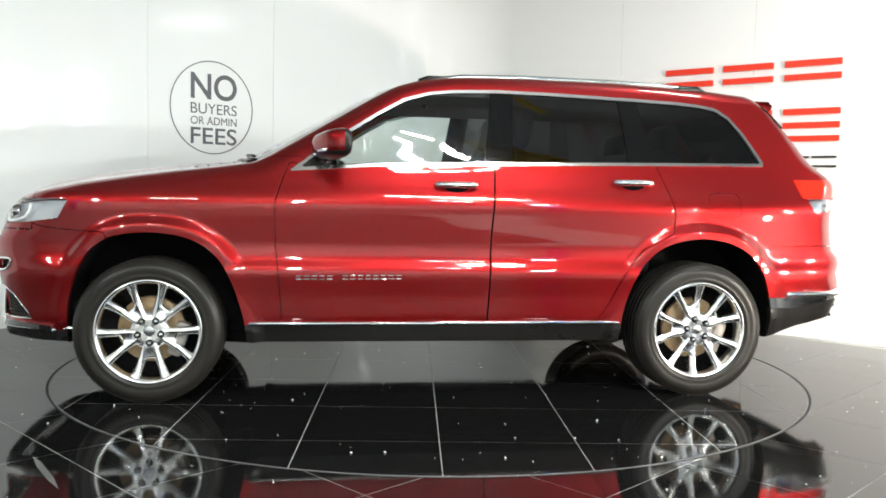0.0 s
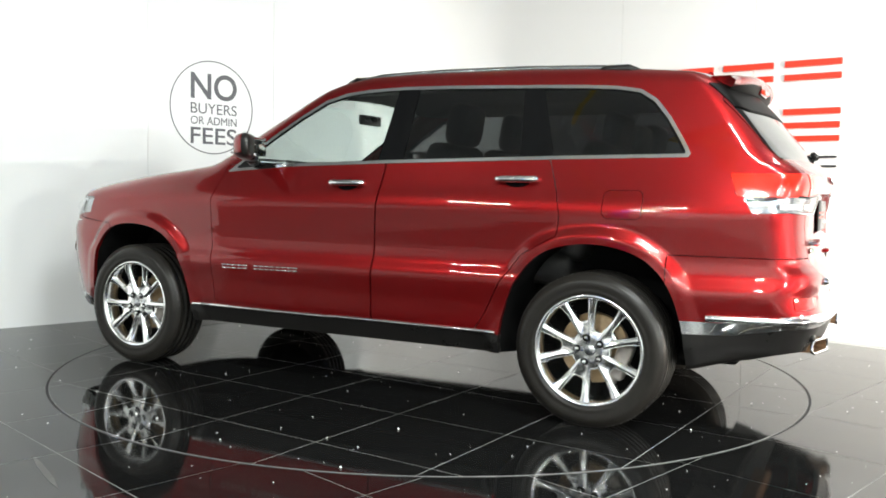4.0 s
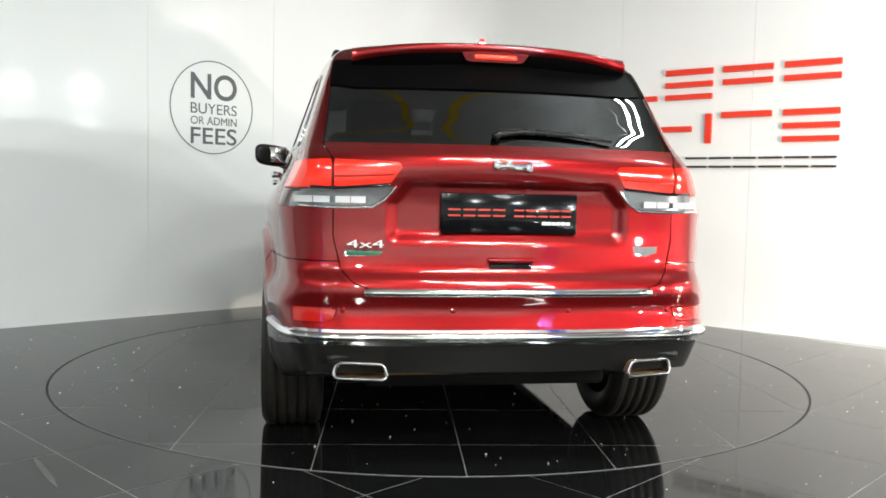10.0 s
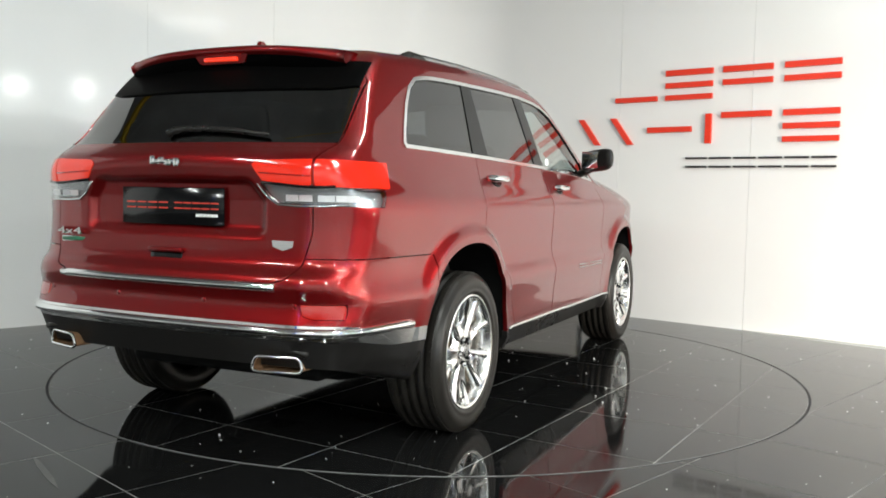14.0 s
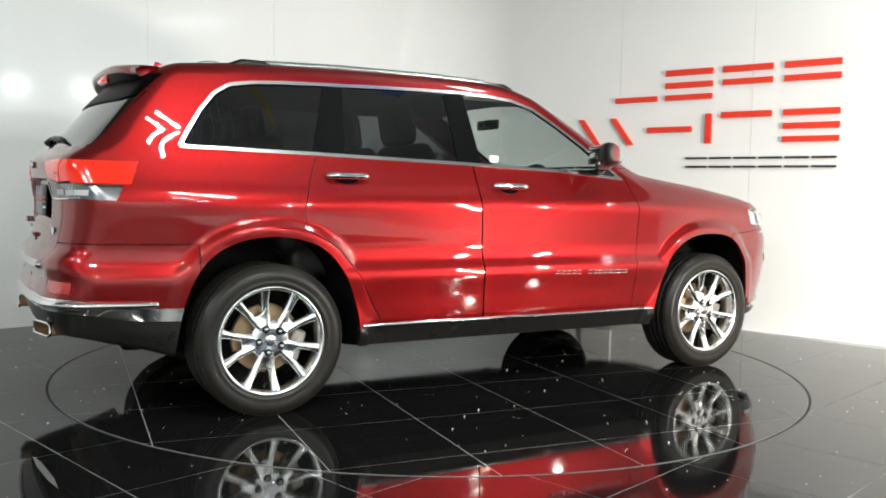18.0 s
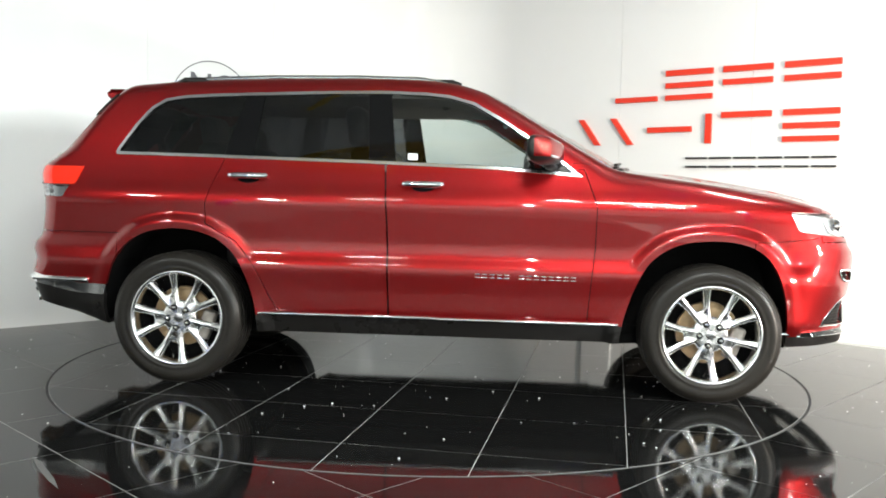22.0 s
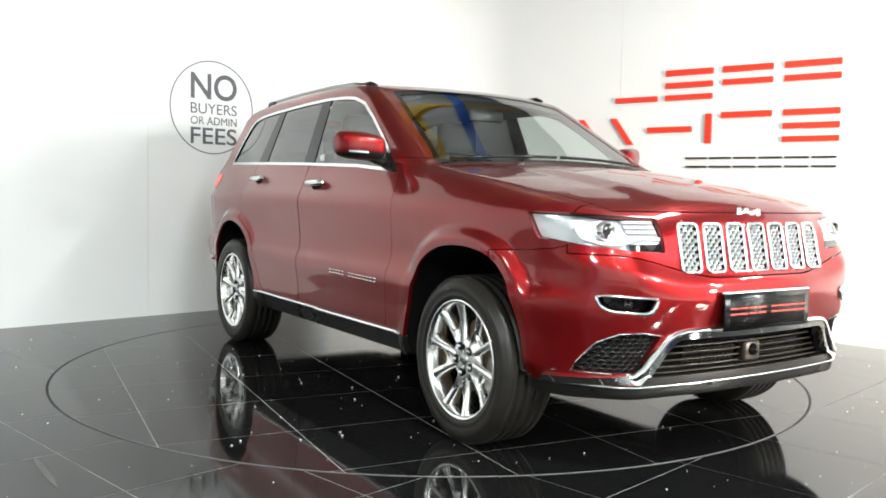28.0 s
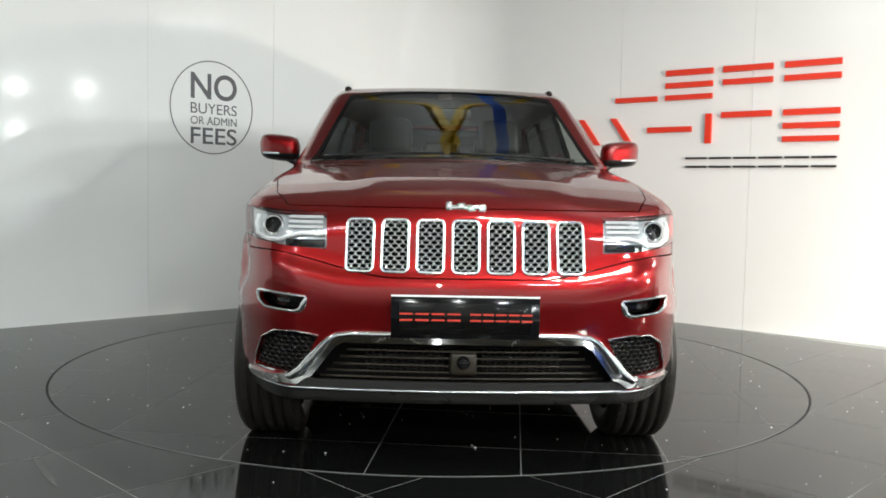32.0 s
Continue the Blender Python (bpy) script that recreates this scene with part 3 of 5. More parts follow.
nose_z = curve([(0.15, 2.02), (0.22, 2.14), (0.27, 2.235), (0.31, 2.27), (0.36, 2.275), (0.42, 2.268), (0.50, 2.278), (0.60, 2.300), (0.69, 2.318), (0.76, 2.316), (0.80, 2.285), (0.86, 2.270), (0.95, 2.256), (1.01, 2.243), (1.06, 2.215), (1.2, 2.12)], 0.018)
tail_z = curve([(0.15, -1.95), (0.25, -2.16), (0.32, -2.33), (0.38, -2.405), (0.46, -2.435), (0.53, -2.462), (0.575, -2.470), (0.61, -2.458), (0.66, -2.444), (0.72, -2.462), (0.765, -2.452), (0.795, -2.412), (0.85, -2.402), (0.95, -2.392), (1.05, -2.392),
                (1.12, -2.402), (1.18, -2.415), (1.22, -2.408), (1.27, -2.352), (1.40, -2.240), (1.50, -2.156), (1.60, -2.062), (1.72, -1.93)], 0.014)
SMOOTH = lambda t: np.clip(t, 0, 1) ** 2 * (3 - 2 * np.clip(t, 0, 1))


def smax(a, b, k):
    h = np.maximum(k - np.abs(a - b), 0) / k
    return np.maximum(a, b) + h * h * k * 0.25


def poly(P, Q, outline):
    """Signed distance to a closed outline in a plane (below 0 inside)."""
    O = np.array(outline, float)
    best = np.full(len(P), 1e9)
    inside = np.zeros(len(P), bool)
    for (ax_, ay_), (bx, by) in zip(O, np.roll(O, -1, 0)):
        ex, ey = bx - ax_, by - ay_
        t = np.clip(((P - ax_) * ex + (Q - ay_) * ey) / (ex * ex + ey * ey + 1e-12), 0, 1)
        best = np.minimum(best, np.hypot(P - ax_ - t * ex, Q - ay_ - t * ey))
        hit = (ay_ > Q) != (by > Q)
        with np.errstate(divide="ignore", invalid="ignore"):
            inside ^= hit & (P < ax_ + (Q - ay_) * ex / (by - ay_ if by != ay_ else 1e-12))
    return np.where(inside, -best, best)


ARCH_F = [(-0.49, 0.0), (-0.482, 0.36), (-0.455, 0.48), (-0.40, 0.64), (-0.325, 0.762), (-0.20, 0.838), (-0.06, 0.862), (0.09, 0.860), (0.22, 0.826), (0.315, 0.74), (0.372, 0.60), (0.40, 0.45), (0.415, 0.0)]
ARCH_R = [(-0.445, 0.0), (-0.438, 0.42), (-0.405, 0.58), (-0.35, 0.71), (-0.26, 0.80), (-0.14, 0.850), (0.0, 0.866), (0.13, 0.852), (0.25, 0.808), (0.34, 0.72), (0.40, 0.61), (0.445, 0.47), (0.458, 0.36), (0.46, 0.0)]


def eased(P, n=2):
    """A rounder line through the middle of a polygon's sides."""
    for _ in range(n):
        Q = [P[0]]
        for (ax_, ay_), (bx, by) in zip(P, P[1:]):
            Q += [(ax_ * 0.75 + bx * 0.25, ay_ * 0.75 + by * 0.25), (ax_ * 0.25 + bx * 0.75, ay_ * 0.25 + by * 0.75)]
        P = Q + [P[-1]]
    return P


ARCH_F, ARCH_R = eased([(a, b * 1.003) for a, b in ARCH_F]), eased([(a, b * 1.003) for a, b in ARCH_R])
GAP_X, GAP_Z = np.arange(-2.8, 2.81, 0.008), np.arange(-0.1, 2.1, 0.008)
_gx, _gz = np.meshgrid(GAP_X, GAP_Z, indexing="ij")
ARCH_GAP = np.minimum(*[poly(_gx.ravel(), _gz.ravel(), [(hx + a, b) for a, b in outline]) for outline, hx in ((ARCH_F, HUB_X), (ARCH_R, -HUB_X))]).reshape(_gx.shape)


def arch_gap(x, z):
    """The distance from the nearer wheel opening, in the side view."""
    u = np.clip((x - GAP_X[0]) / 0.008, 0, len(GAP_X) - 1.001)
    v = np.clip((z - GAP_Z[0]) / 0.008, 0, len(GAP_Z) - 1.001)
    u, v = np.broadcast_arrays(u, v)
    i, j = u.astype(int), v.astype(int)
    a, b = u - i, v - j
    return ARCH_GAP[i, j] * (1 - a) * (1 - b) + ARCH_GAP[i + 1, j] * a * (1 - b) + ARCH_GAP[i, j + 1] * (1 - a) * b + ARCH_GAP[i + 1, j + 1] * a * b


def half_width(x, z):
    low, high = plan_low(x), plan_high(x)
    w = side_z(z) + low + (high - low) * SMOOTH((z - 0.95) / 0.4)
    # the flares: a proud band with a crisp outer edge
    dx = np.minimum(np.abs(np.abs(x) - HUB_X), 0.60)
    flare = SMOOTH((0.096 - arch_gap(x, z)) / 0.066)
    ends = 1 - 0.75 * SMOOTH((np.abs(x) - HUB_X - 0.22) / 0.16) * SMOOTH((0.80 - z) / 0.15)
    w = w + ends * np.clip(0.952 - dx ** 2 * 0.10 - w, 0.003, 0.034) * flare
    w = w - 0.055 * SMOOTH((0.60 - z) / 0.25) * SMOOTH((np.abs(x) - 1.92) / 0.28)
    return w


def body_field(x, y, z):
    """Below 0 inside the car's outer skin."""
    y = np.abs(y)
    q = (y / 0.7) ** 2
    side = (y - half_width(x, z)) * 0.95
    bow = 0.115 * SMOOTH((x + 0.2) / 0.6) * (1 - 0.35 * SMOOTH((x - 1.1) / 0.3)) - 0.06 * SMOOTH((-1.3 - x) / 0.6)
    crown = 0.020 + 0.004 * SMOOTH((x - 1.05) / 0.4)
    xe = x + bow * q
    bulge = 0.012 * SMOOTH((x - 1.1) / 0.3) * SMOOTH((0.50 - y) / 0.16)
    slope = 1.0 + 0.25 * SMOOTH((x - 0.1) / 0.3) * SMOOTH((1.1 - x) / 0.1)
    top = (z - (top_x(xe) - crown * q + bulge)) / slope
    corner = np.maximum(0, y - 0.6)
    zn = z - 0.075 * SMOOTH((y - 0.38) / 0.45) * SMOOTH((z - 0.62) / 0.12) * SMOOTH((1.0 - z) / 0.10)
    nose = x - (nose_z(zn) - 0.125 * y * y - 2.9 * corner ** 2)
    tail = (tail_z(z) + (0.085 + 0.15 * SMOOTH((z - 1.12) / 0.22)) * y * y + 1.5 * corner ** 2) - x
    recess = 0.028 * SMOOTH((0.40 + np.minimum(0.8 * (1.13 - z), 0.07) - y) / 0.05) * SMOOTH((z - 0.890) / 0.06) * SMOOTH((1.128 - z) / 0.022)
    tail = (tail + recess) * np.where(z > 1.25, 0.8, 1.0)
    base = (0.285 + 0.014 * SMOOTH((x - 1.98) / 0.26) + 0.085 * SMOOTH((-1.75 - x) / 0.45)) - z
    f = smax(side, top, 0.062)
    f = smax(f, nose, 0.07)
    f = smax(f, tail, 0.06)
    return smax(f, base, 0.03)


def gradient(V, h=0.004):
    g = np.stack([body_field(*(V + np.eye(3)[k] * h).T) - body_field(*(V - np.eye(3)[k] * h).T) for k in range(3)], 1) / (2 * h)
    return g


def settle(V, level=0.0, n=4):
    for _ in range(n):
        g = gradient(V)
        V = V - g * ((body_field(*V.T) - level) / np.maximum((g * g).sum(1), 0.2))[:, None]
    return V


def skin(cell=0.0125):
    """The whole skin as triangles, by dual cells of a regular grid, settled on the surface."""
    ax = [np.arange(a, b, cell) for a, b in ((-2.56, 2.42), (-1.05 - cell / 2, 1.08, ), (0.22, 1.84))]
    D = body_field(*np.meshgrid(*ax, indexing="ij", sparse=True))
    S = D < 0
    n = [len(a) for a in ax]
    cs = np.zeros([k - 1 for k in n], int)
    for i in (0, 1):
        for j in (0, 1):
            for k in (0, 1):
                cs += S[i:n[0] - 1 + i, j:n[1] - 1 + j, k:n[2] - 1 + k]
    cells = (cs > 0) & (cs < 8)
    ids = -np.ones(cells.shape, int)
    C = np.argwhere(cells)
    ids[tuple(C.T)] = np.arange(len(C))
    # each cell's point: the mean of the crossings on its edges
    P, W = np.zeros((len(C), 3)), np.zeros(len(C))
    for axis in range(3):
        o = [k for k in range(3) if k != axis]
        a, b = [slice(None)] * 3, [slice(None)] * 3
        a[axis], b[axis] = slice(0, -1), slice(1, None)
        E = np.argwhere(S[tuple(a)] != S[tuple(b)])
        E2 = E.copy()
        E2[:, axis] += 1
        d0, d1 = D[tuple(E.T)], D[tuple(E2.T)]
        Q = np.stack([ax[k][E[:, k]] for k in range(3)], 1)
        Q[:, axis] += cell * d0 / (d0 - d1)
        for u in (0, 1):
            for w in (0, 1):
                c = E.copy()
                c[:, o[0]] -= u
                c[:, o[1]] -= w
                ok = (c >= 0).all(1) & (c < np.array(cells.shape)).all(1)
                i = ids[tuple(c[ok].T)]
                np.add.at(P, i, Q[ok])
                np.add.at(W, i, 1.0)
    V = settle(P / W[:, None], 0.0, 3)
    F = []
    for axis in range(3):
        o = [k for k in range(3) if k != axis]
        a = [slice(None)] * 3
        b = [slice(None)] * 3
        a[axis], b[axis] = slice(0, -1), slice(1, None)
        cross = S[tuple(a)] != S[tuple(b)]
        E = np.argwhere(cross)
        E = E[(E[:, o[0]] > 0) & (E[:, o[1]] > 0) & (E[:, o[0]] < n[o[0]] - 1) & (E[:, o[1]] < n[o[1]] - 1)]
        q = []
        for d0, d1 in ((0, 0), (1, 0), (1, 1), (0, 1)):
            c = E.copy()
            c[:, o[0]] -= d0
            c[:, o[1]] -= d1
            q.append(ids[tuple(c.T)])
        F.append(np.stack(q, 1))
    F = np.concatenate(F)
    T = np.concatenate([F[:, [0, 1, 2]], F[:, [0, 2, 3]]])
    # wind every triangle outwards
    g = gradient(V)
    nrm = np.cross(V[T[:, 1]] - V[T[:, 0]], V[T[:, 2]] - V[T[:, 0]])
    bad = (nrm * g[T[:, 0]]).sum(1) < 0
    T[bad] = T[bad][:, ::-1]
    return V, T


class Shell:
    """The skin that is left; regions are cut out of it one after another."""

    def __init__(self):
        self.V, self.F = skin()

    def cut(self, field, gap=0.0):
        """Cuts out the region where field(V) < 0; a strip gap wide along its rim is dropped."""
        self.V, inner, self.F = split(self.V, self.F, field(self.V))
        V, F = self.V, inner
        if gap and len(F):
            V, F, _ = split(V, F, field(V) + gap)
        return compact(V, F) if len(F) else (np.zeros((0, 3)), np.zeros((0, 3), int))


def lipped(V, F, depth=0.014, lift=0.0):
    """A panel with its edge turned inwards."""
    N = gradient(V)
    N /= np.linalg.norm(N, axis=1)[:, None]
    V = V + N * lift
    E = np.concatenate([F[:, [0, 1]], F[:, [1, 2]], F[:, [2, 0]]])
    key = np.sort(E, 1)
    _, first, count = np.unique(key, axis=0, return_index=True, return_counts=True)
    B = E[first[count == 1]]
    used = np.unique(B)
    m = {int(v): i for i, v in enumerate(used)}
    n = len(V)
    V2 = np.concatenate([V, V[used], V[used] - N[used] * (depth + lift)])
    k = len(used)
    side = [(n + m[int(b)], n + m[int(a)], n + k + m[int(a)], n + k + m[int(b)]) for a, b in B]
    return V2.tolist(), F.tolist() + side


def meet(point, lo, hi):
    """Where the skin is met on the way from lo (inside) to hi."""
    for _ in range(2):
        t = np.linspace(lo, hi, 120)
        out = np.nonzero(body_field(*point(t)) >= 0)[0]
        k = int(out[0]) if len(out) else 119
        lo, hi = float(t[max(0, k - 1)]), float(t[k])
    return (lo + hi) / 2


def solve_y(x, z, s=1):
    return s * meet(lambda t: (np.full_like(t, x), t, np.full_like(t, z)), 0.2, 1.2)


def solve_x(y, z, front=True):
    return meet(lambda t: (t, np.full_like(t, y), np.full_like(t, z)), *((1.2, 2.6) if front else (-1.5, -2.7)))


def around(z, x0, a0, a1, n, out=0.0):
    """Places round the skin at the height z(a), seen from (x0, 0)."""
    P = []
    for a in np.linspace(a0, a1, n):
        h = z(a) if callable(z) else z
        r = meet(lambda t: (x0 + t * math.cos(a), t * math.sin(a), np.full_like(t, h)), 0.1, 1.6) + out
        P.append((x0 + r * math.cos(a), r * math.sin(a), h))
    return P


def solve_z(x, y):
    return meet(lambda t: (np.full_like(t, x), np.full_like(t, y), t), 0.6, 2.0)


def skin_part(name, VF, mat, parent, label="", depth=0.02, lift=0.0):
    """A panel of the skin, its edge turned in, shaded by the true slope of the surface."""
    ob = part(name, lipped(*VF, depth, lift), mat, parent, label)
    n = len(VF[0])
    N = gradient(np.asarray(VF[0]), 0.006)
    N /= np.linalg.norm(N, axis=1)[:, None]
    full = np.zeros((len(ob.data.vertices), 3))
    full[:n] = N
    ob.data.normals_split_custom_set_from_vertices(full.tolist())
    return ob


car = thing("car", "metallic red five-door off-road estate car with chrome trim", "car")
shell = Shell()
for outline, hx in ((ARCH_F, HUB_X), (ARCH_R, -HUB_X)):
    O = [(hx + a, b) for a, b in outline]
    shell.cut(lambda V: np.maximum(poly(V[:, 0], V[:, 2], O), 0.55 - np.abs(V[:, 1])))
shell.cut(lambda V: V[:, 2] - 0.302 - 0.012 * SMOOTH((V[:, 0] - 1.98) / 0.26) - 0.118 * SMOOTH((-1.85 - V[:, 0]) / 0.55))

# -- side windows: chrome surround, black pillars, panes
DLO = [(-1.862, 1.270), (-1.868, 1.290), (-1.828, 1.360), (-1.762, 1.462), (-1.690, 1.548), (-1.610, 1.598), (-1.50, 1.616), (-1.35, 1.626), (-1.112, 1.634), (-0.629, 1.648), (-0.342, 1.652), (-0.10, 1.644), (0.03, 1.630), (0.168, 1.592), (0.324, 1.503), (0.482, 1.400),
       (0.64, 1.287), (0.775, 1.183), (0.60, 1.197), (0.329, 1.217), (-0.319, 1.237), (-1.225, 1.258)]
PANES = (("quarter_glass", PRIVACY, [(-1.834, 1.293), (-1.738, 1.452), (-1.672, 1.530), (-1.600, 1.577), (-1.50, 1.595), (-1.35, 1.605), (-1.13, 1.613), (-1.225, 1.278)], "dark tinted glass"),
         ("rear_door_glass", PRIVACY, [(-1.055, 1.274), (-1.025, 1.616), (-0.629, 1.630), (-0.425, 1.634), (-0.40, 1.259)], "dark tinted glass"),
         ("front_door_glass", CLEAR, [(-0.250, 1.254), (-0.30, 1.634), (-0.10, 1.626), (0.02, 1.612), (0.155, 1.574), (0.31, 1.486), (0.47, 1.382), (0.585, 1.300), (0.60, 1.222), (0.329, 1.238)], "clear glass"))


def sided(outline, sgn, low=1.1):
    return lambda V: np.maximum(np.maximum(poly(V[:, 0], V[:, 2], outline), 0.42 - sgn * V[:, 1]), low - V[:, 2])


for sgn in (1, -1):
    for name, mat, outline, lab in PANES:
        V, F = shell.cut(sided(outline, sgn))
        N = gradient(V)
        part(name, ((V - N * 0.004).tolist(), F.tolist()), mat, car, lab)
    ringV, ringF = shell.cut(lambda V: np.maximum(sided(DLO, sgn)(V), -0.017 - sided(DLO, sgn)(V)))
    part("window_trim", lipped(ringV, ringF, 0.010, 0.005), TRIM, car, "bright chrome window surround")
    V, F = shell.cut(sided(DLO, sgn))
    skin_part("window_pillar", (V, F), GLOSS_BLACK, car, "gloss black window pillars", 0.008)

# -- windscreen and rear window
WS = [(-0.735, 1.235), (-0.70, 1.30), (-0.585, 1.655), (-0.30, 1.690), (0, 1.700), (0.30, 1.690), (0.585, 1.655), (0.70, 1.30), (0.735, 1.235)]
ws_field = lambda V: np.maximum(np.maximum(poly(V[:, 1], V[:, 2], WS), 0.10 - V[:, 0]), V[:, 0] + 0.10 * (V[:, 1] / 0.7) ** 2 - 1.075)
V, F = shell.cut(lambda V: ws_field(V) + 0.024)
part("windscreen", ((V - gradient(V) * 0.003).tolist(), F.tolist()), CLEAR, car, "clear curved windscreen")
V, F = shell.cut(ws_field)
part("windscreen_border", (V.tolist(), F.tolist()), GLOSS_BLACK, car, "black windscreen border")
RG = [(-0.694, 1.268), (-0.646, 1.62), (0.646, 1.62), (0.694, 1.268)]
RG_LOW = [(-0.694, 1.268), (-0.664, 1.510), (-0.56, 1.496), (0.56, 1.496), (0.664, 1.510), (0.694, 1.268)]
glass_low = shell.cut(lambda V: np.maximum(poly(V[:, 1], V[:, 2], RG_LOW), V[:, 0] + 1.8))
glass_top = shell.cut(lambda V: np.maximum(poly(V[:, 1], V[:, 2], RG), V[:, 0] + 1.8))
V, F = glass_low
part("rear_window", ((V - gradient(V) * 0.003).tolist(), F.tolist()), REAR_TINT, car, "tinted rear window")

# -- lamps let into the skin
HEAD = [(0.512, 1.006), (0.65, 1.013), (0.80, 1.022), (0.92, 1.024), (0.915, 0.935), (0.80, 0.902), (0.72, 0.893), (0.66, 0.884), (0.505, 0.874)]
TAIL_UP = [(0.405, 1.180), (0.425, 1.198), (0.66, 1.204), (0.95, 1.198), (0.95, 1.092), (0.66, 1.100), (0.52, 1.112), (0.45, 1.118)]
TAIL_LOW = [(0.435, 1.110), (0.47, 1.062), (0.515, 1.034), (0.66, 1.030), (0.95, 1.022), (0.95, 1.092), (0.66, 1.100), (0.52, 1.112)]
FOG = [(0.572, 0.704), (0.62, 0.708), (0.745, 0.716), (0.772, 0.712), (0.762, 0.676), (0.735, 0.656), (0.62, 0.648), (0.592, 0.656)]
REF = [(0.640, 0.664), (0.80, 0.664), (0.80, 0.608), (0.69, 0.608), (0.655, 0.620)]
lamps = {}
for sgn in (1, -1):
    head = lambda V: np.maximum(poly(sgn * V[:, 1], V[:, 2], HEAD), np.maximum(1.848 + (1.02 - V[:, 2]) * 0.55 - V[:, 0], 0.4 - sgn * V[:, 1]))
    lamps["head", sgn] = shell.cut(head, 0.003)
    for key, outline, back in (("up_in", [(min(a, 0.657), b) for a, b in TAIL_UP], (-2.05, 0.37)), ("up", [(max(a, 0.664), b) for a, b in TAIL_UP], (-2.05, 0.37)), ("low", TAIL_LOW, (-2.068, 0.50))):
        lamps[key, sgn] = shell.cut(lambda V: np.maximum(np.maximum(poly(sgn * V[:, 1], V[:, 2], outline), V[:, 0] - back[0] + back[1] * (1.188 - V[:, 2])), 0.3 - sgn * V[:, 1]), 0.002)
    lamps["ref", sgn] = shell.cut(lambda V: np.maximum(np.maximum(poly(sgn * V[:, 1], V[:, 2], REF), V[:, 0] + 2.0), 0.3 - sgn * V[:, 1]), 0.002)
    fog_field = lambda V: np.maximum(np.maximum(poly(sgn * V[:, 1], V[:, 2], FOG), 1.9 - V[:, 0]), 0.3 - sgn * V[:, 1])
    lamps["fog", sgn] = shell.cut(fog_field)

# -- grille slots
SLOT_Y = [-0.384 + k * 0.128 for k in range(7)]
slot_holes = []


def slot_outline(k):
    w, hgt = 0.104, 0.196
    tilt = 0.010 * (k - 3) / 3
    return [(SLOT_Y[k] + u - tilt * v * 6 * 0.3, 0.893 + v) for u, v in rounded(w, hgt, 0.020)]


for k in range(7):
    f_slot = lambda V: np.maximum(poly(V[:, 1], V[:, 2], slot_outline(k)), 1.9 - V[:, 0])
    slot_holes.append(shell.cut(f_slot))

# -- lower front: intake, chrome frame, mesh corners, black lip
FRAME_OUT = [(-0.95, 0.380), (-0.80, 0.394), (-0.70, 0.404), (-0.625, 0.418), (-0.575, 0.455), (-0.505, 0.545), (-0.46, 0.574), (0.46, 0.574), (0.505, 0.545), (0.575, 0.455), (0.625, 0.418), (0.70, 0.404), (0.80, 0.394), (0.95, 0.380), (0.95, 0.358), (0.66, 0.376), (0.58, 0.372), (-0.58, 0.372), (-0.66, 0.376), (-0.95, 0.358)]
INTAKE = [(-0.568, 0.396), (-0.545, 0.42), (-0.468, 0.524), (-0.435, 0.542), (0.435, 0.542), (0.468, 0.524), (0.545, 0.42), (0.568, 0.396)]
CORNER_MESH = [(0.53, 0.558), (0.62, 0.572), (0.70, 0.568), (0.755, 0.535), (0.79, 0.455), (0.80, 0.418), (0.64, 0.416), (0.60, 0.43)]
front = lambda outline, x0=1.88: (lambda V: np.maximum(poly(V[:, 1], V[:, 2], outline), x0 - V[:, 0]))
intake = shell.cut(front(INTAKE))
chin_mesh = {s: shell.cut(lambda V: np.maximum(poly(s * V[:, 1], V[:, 2], CORNER_MESH), 1.88 - V[:, 0])) for s in (1, -1)}
front_lip = shell.cut(lambda V: np.maximum(V[:, 2] - 0.402 + 0.042 * SMOOTH((np.abs(V[:, 1]) - 0.56) / 0.08), 1.80 - V[:, 0]))
chin_frame = shell.cut(front(FRAME_OUT, 1.93))

# -- rear: chrome strip and dark valance
sag = lambda V: 0.045 * SMOOTH((V[:, 0] + 2.38) / 0.35)
tail_strip = shell.cut(lambda V: np.maximum(np.maximum(V[:, 2] + sag(V) - 0.586, 0.528 - V[:, 2] - sag(V)), V[:, 0] + 1.86))
valance = shell.cut(lambda V: np.maximum(V[:, 2] + sag(V) - 0.528, V[:, 0] + 1.82))

# -- sills
sill = {s: shell.cut(lambda V: np.maximum(np.maximum(V[:, 2] - 0.398, 0.3 - s * V[:, 1]), np.maximum(V[:, 0] - 1.0, -1.05 - V[:, 0]))) for s in (1, -1)}

# -- panels
TAILGATE = [(-0.660, 1.64), (0.660, 1.64), (0.700, 1.268), (0.660, 1.20), (0.660, 0.92), (0.630, 0.80), (0.585, 0.752), (0.52, 0.732), (-0.52, 0.732), (-0.585, 0.752), (-0.630, 0.80), (-0.660, 0.92), (-0.660, 1.20), (-0.700, 1.268)]
tailgate = shell.cut(lambda V: np.maximum(poly(V[:, 1], V[:, 2], TAILGATE), V[:, 0] + 1.98), 0.0045)
BONNET = [(2.40, -0.60), (2.40, 0.60), (2.12, 0.665), (1.95, 0.735), (1.60, 0.790), (1.20, 0.800), (0.98, 0.785), (1.03, 0.60), (1.075, 0.30), (1.09, 0), (1.075, -0.30), (1.03, -0.60), (0.98, -0.785), (1.20, -0.800), (1.60, -0.790), (1.95, -0.735), (2.12, -0.665)]
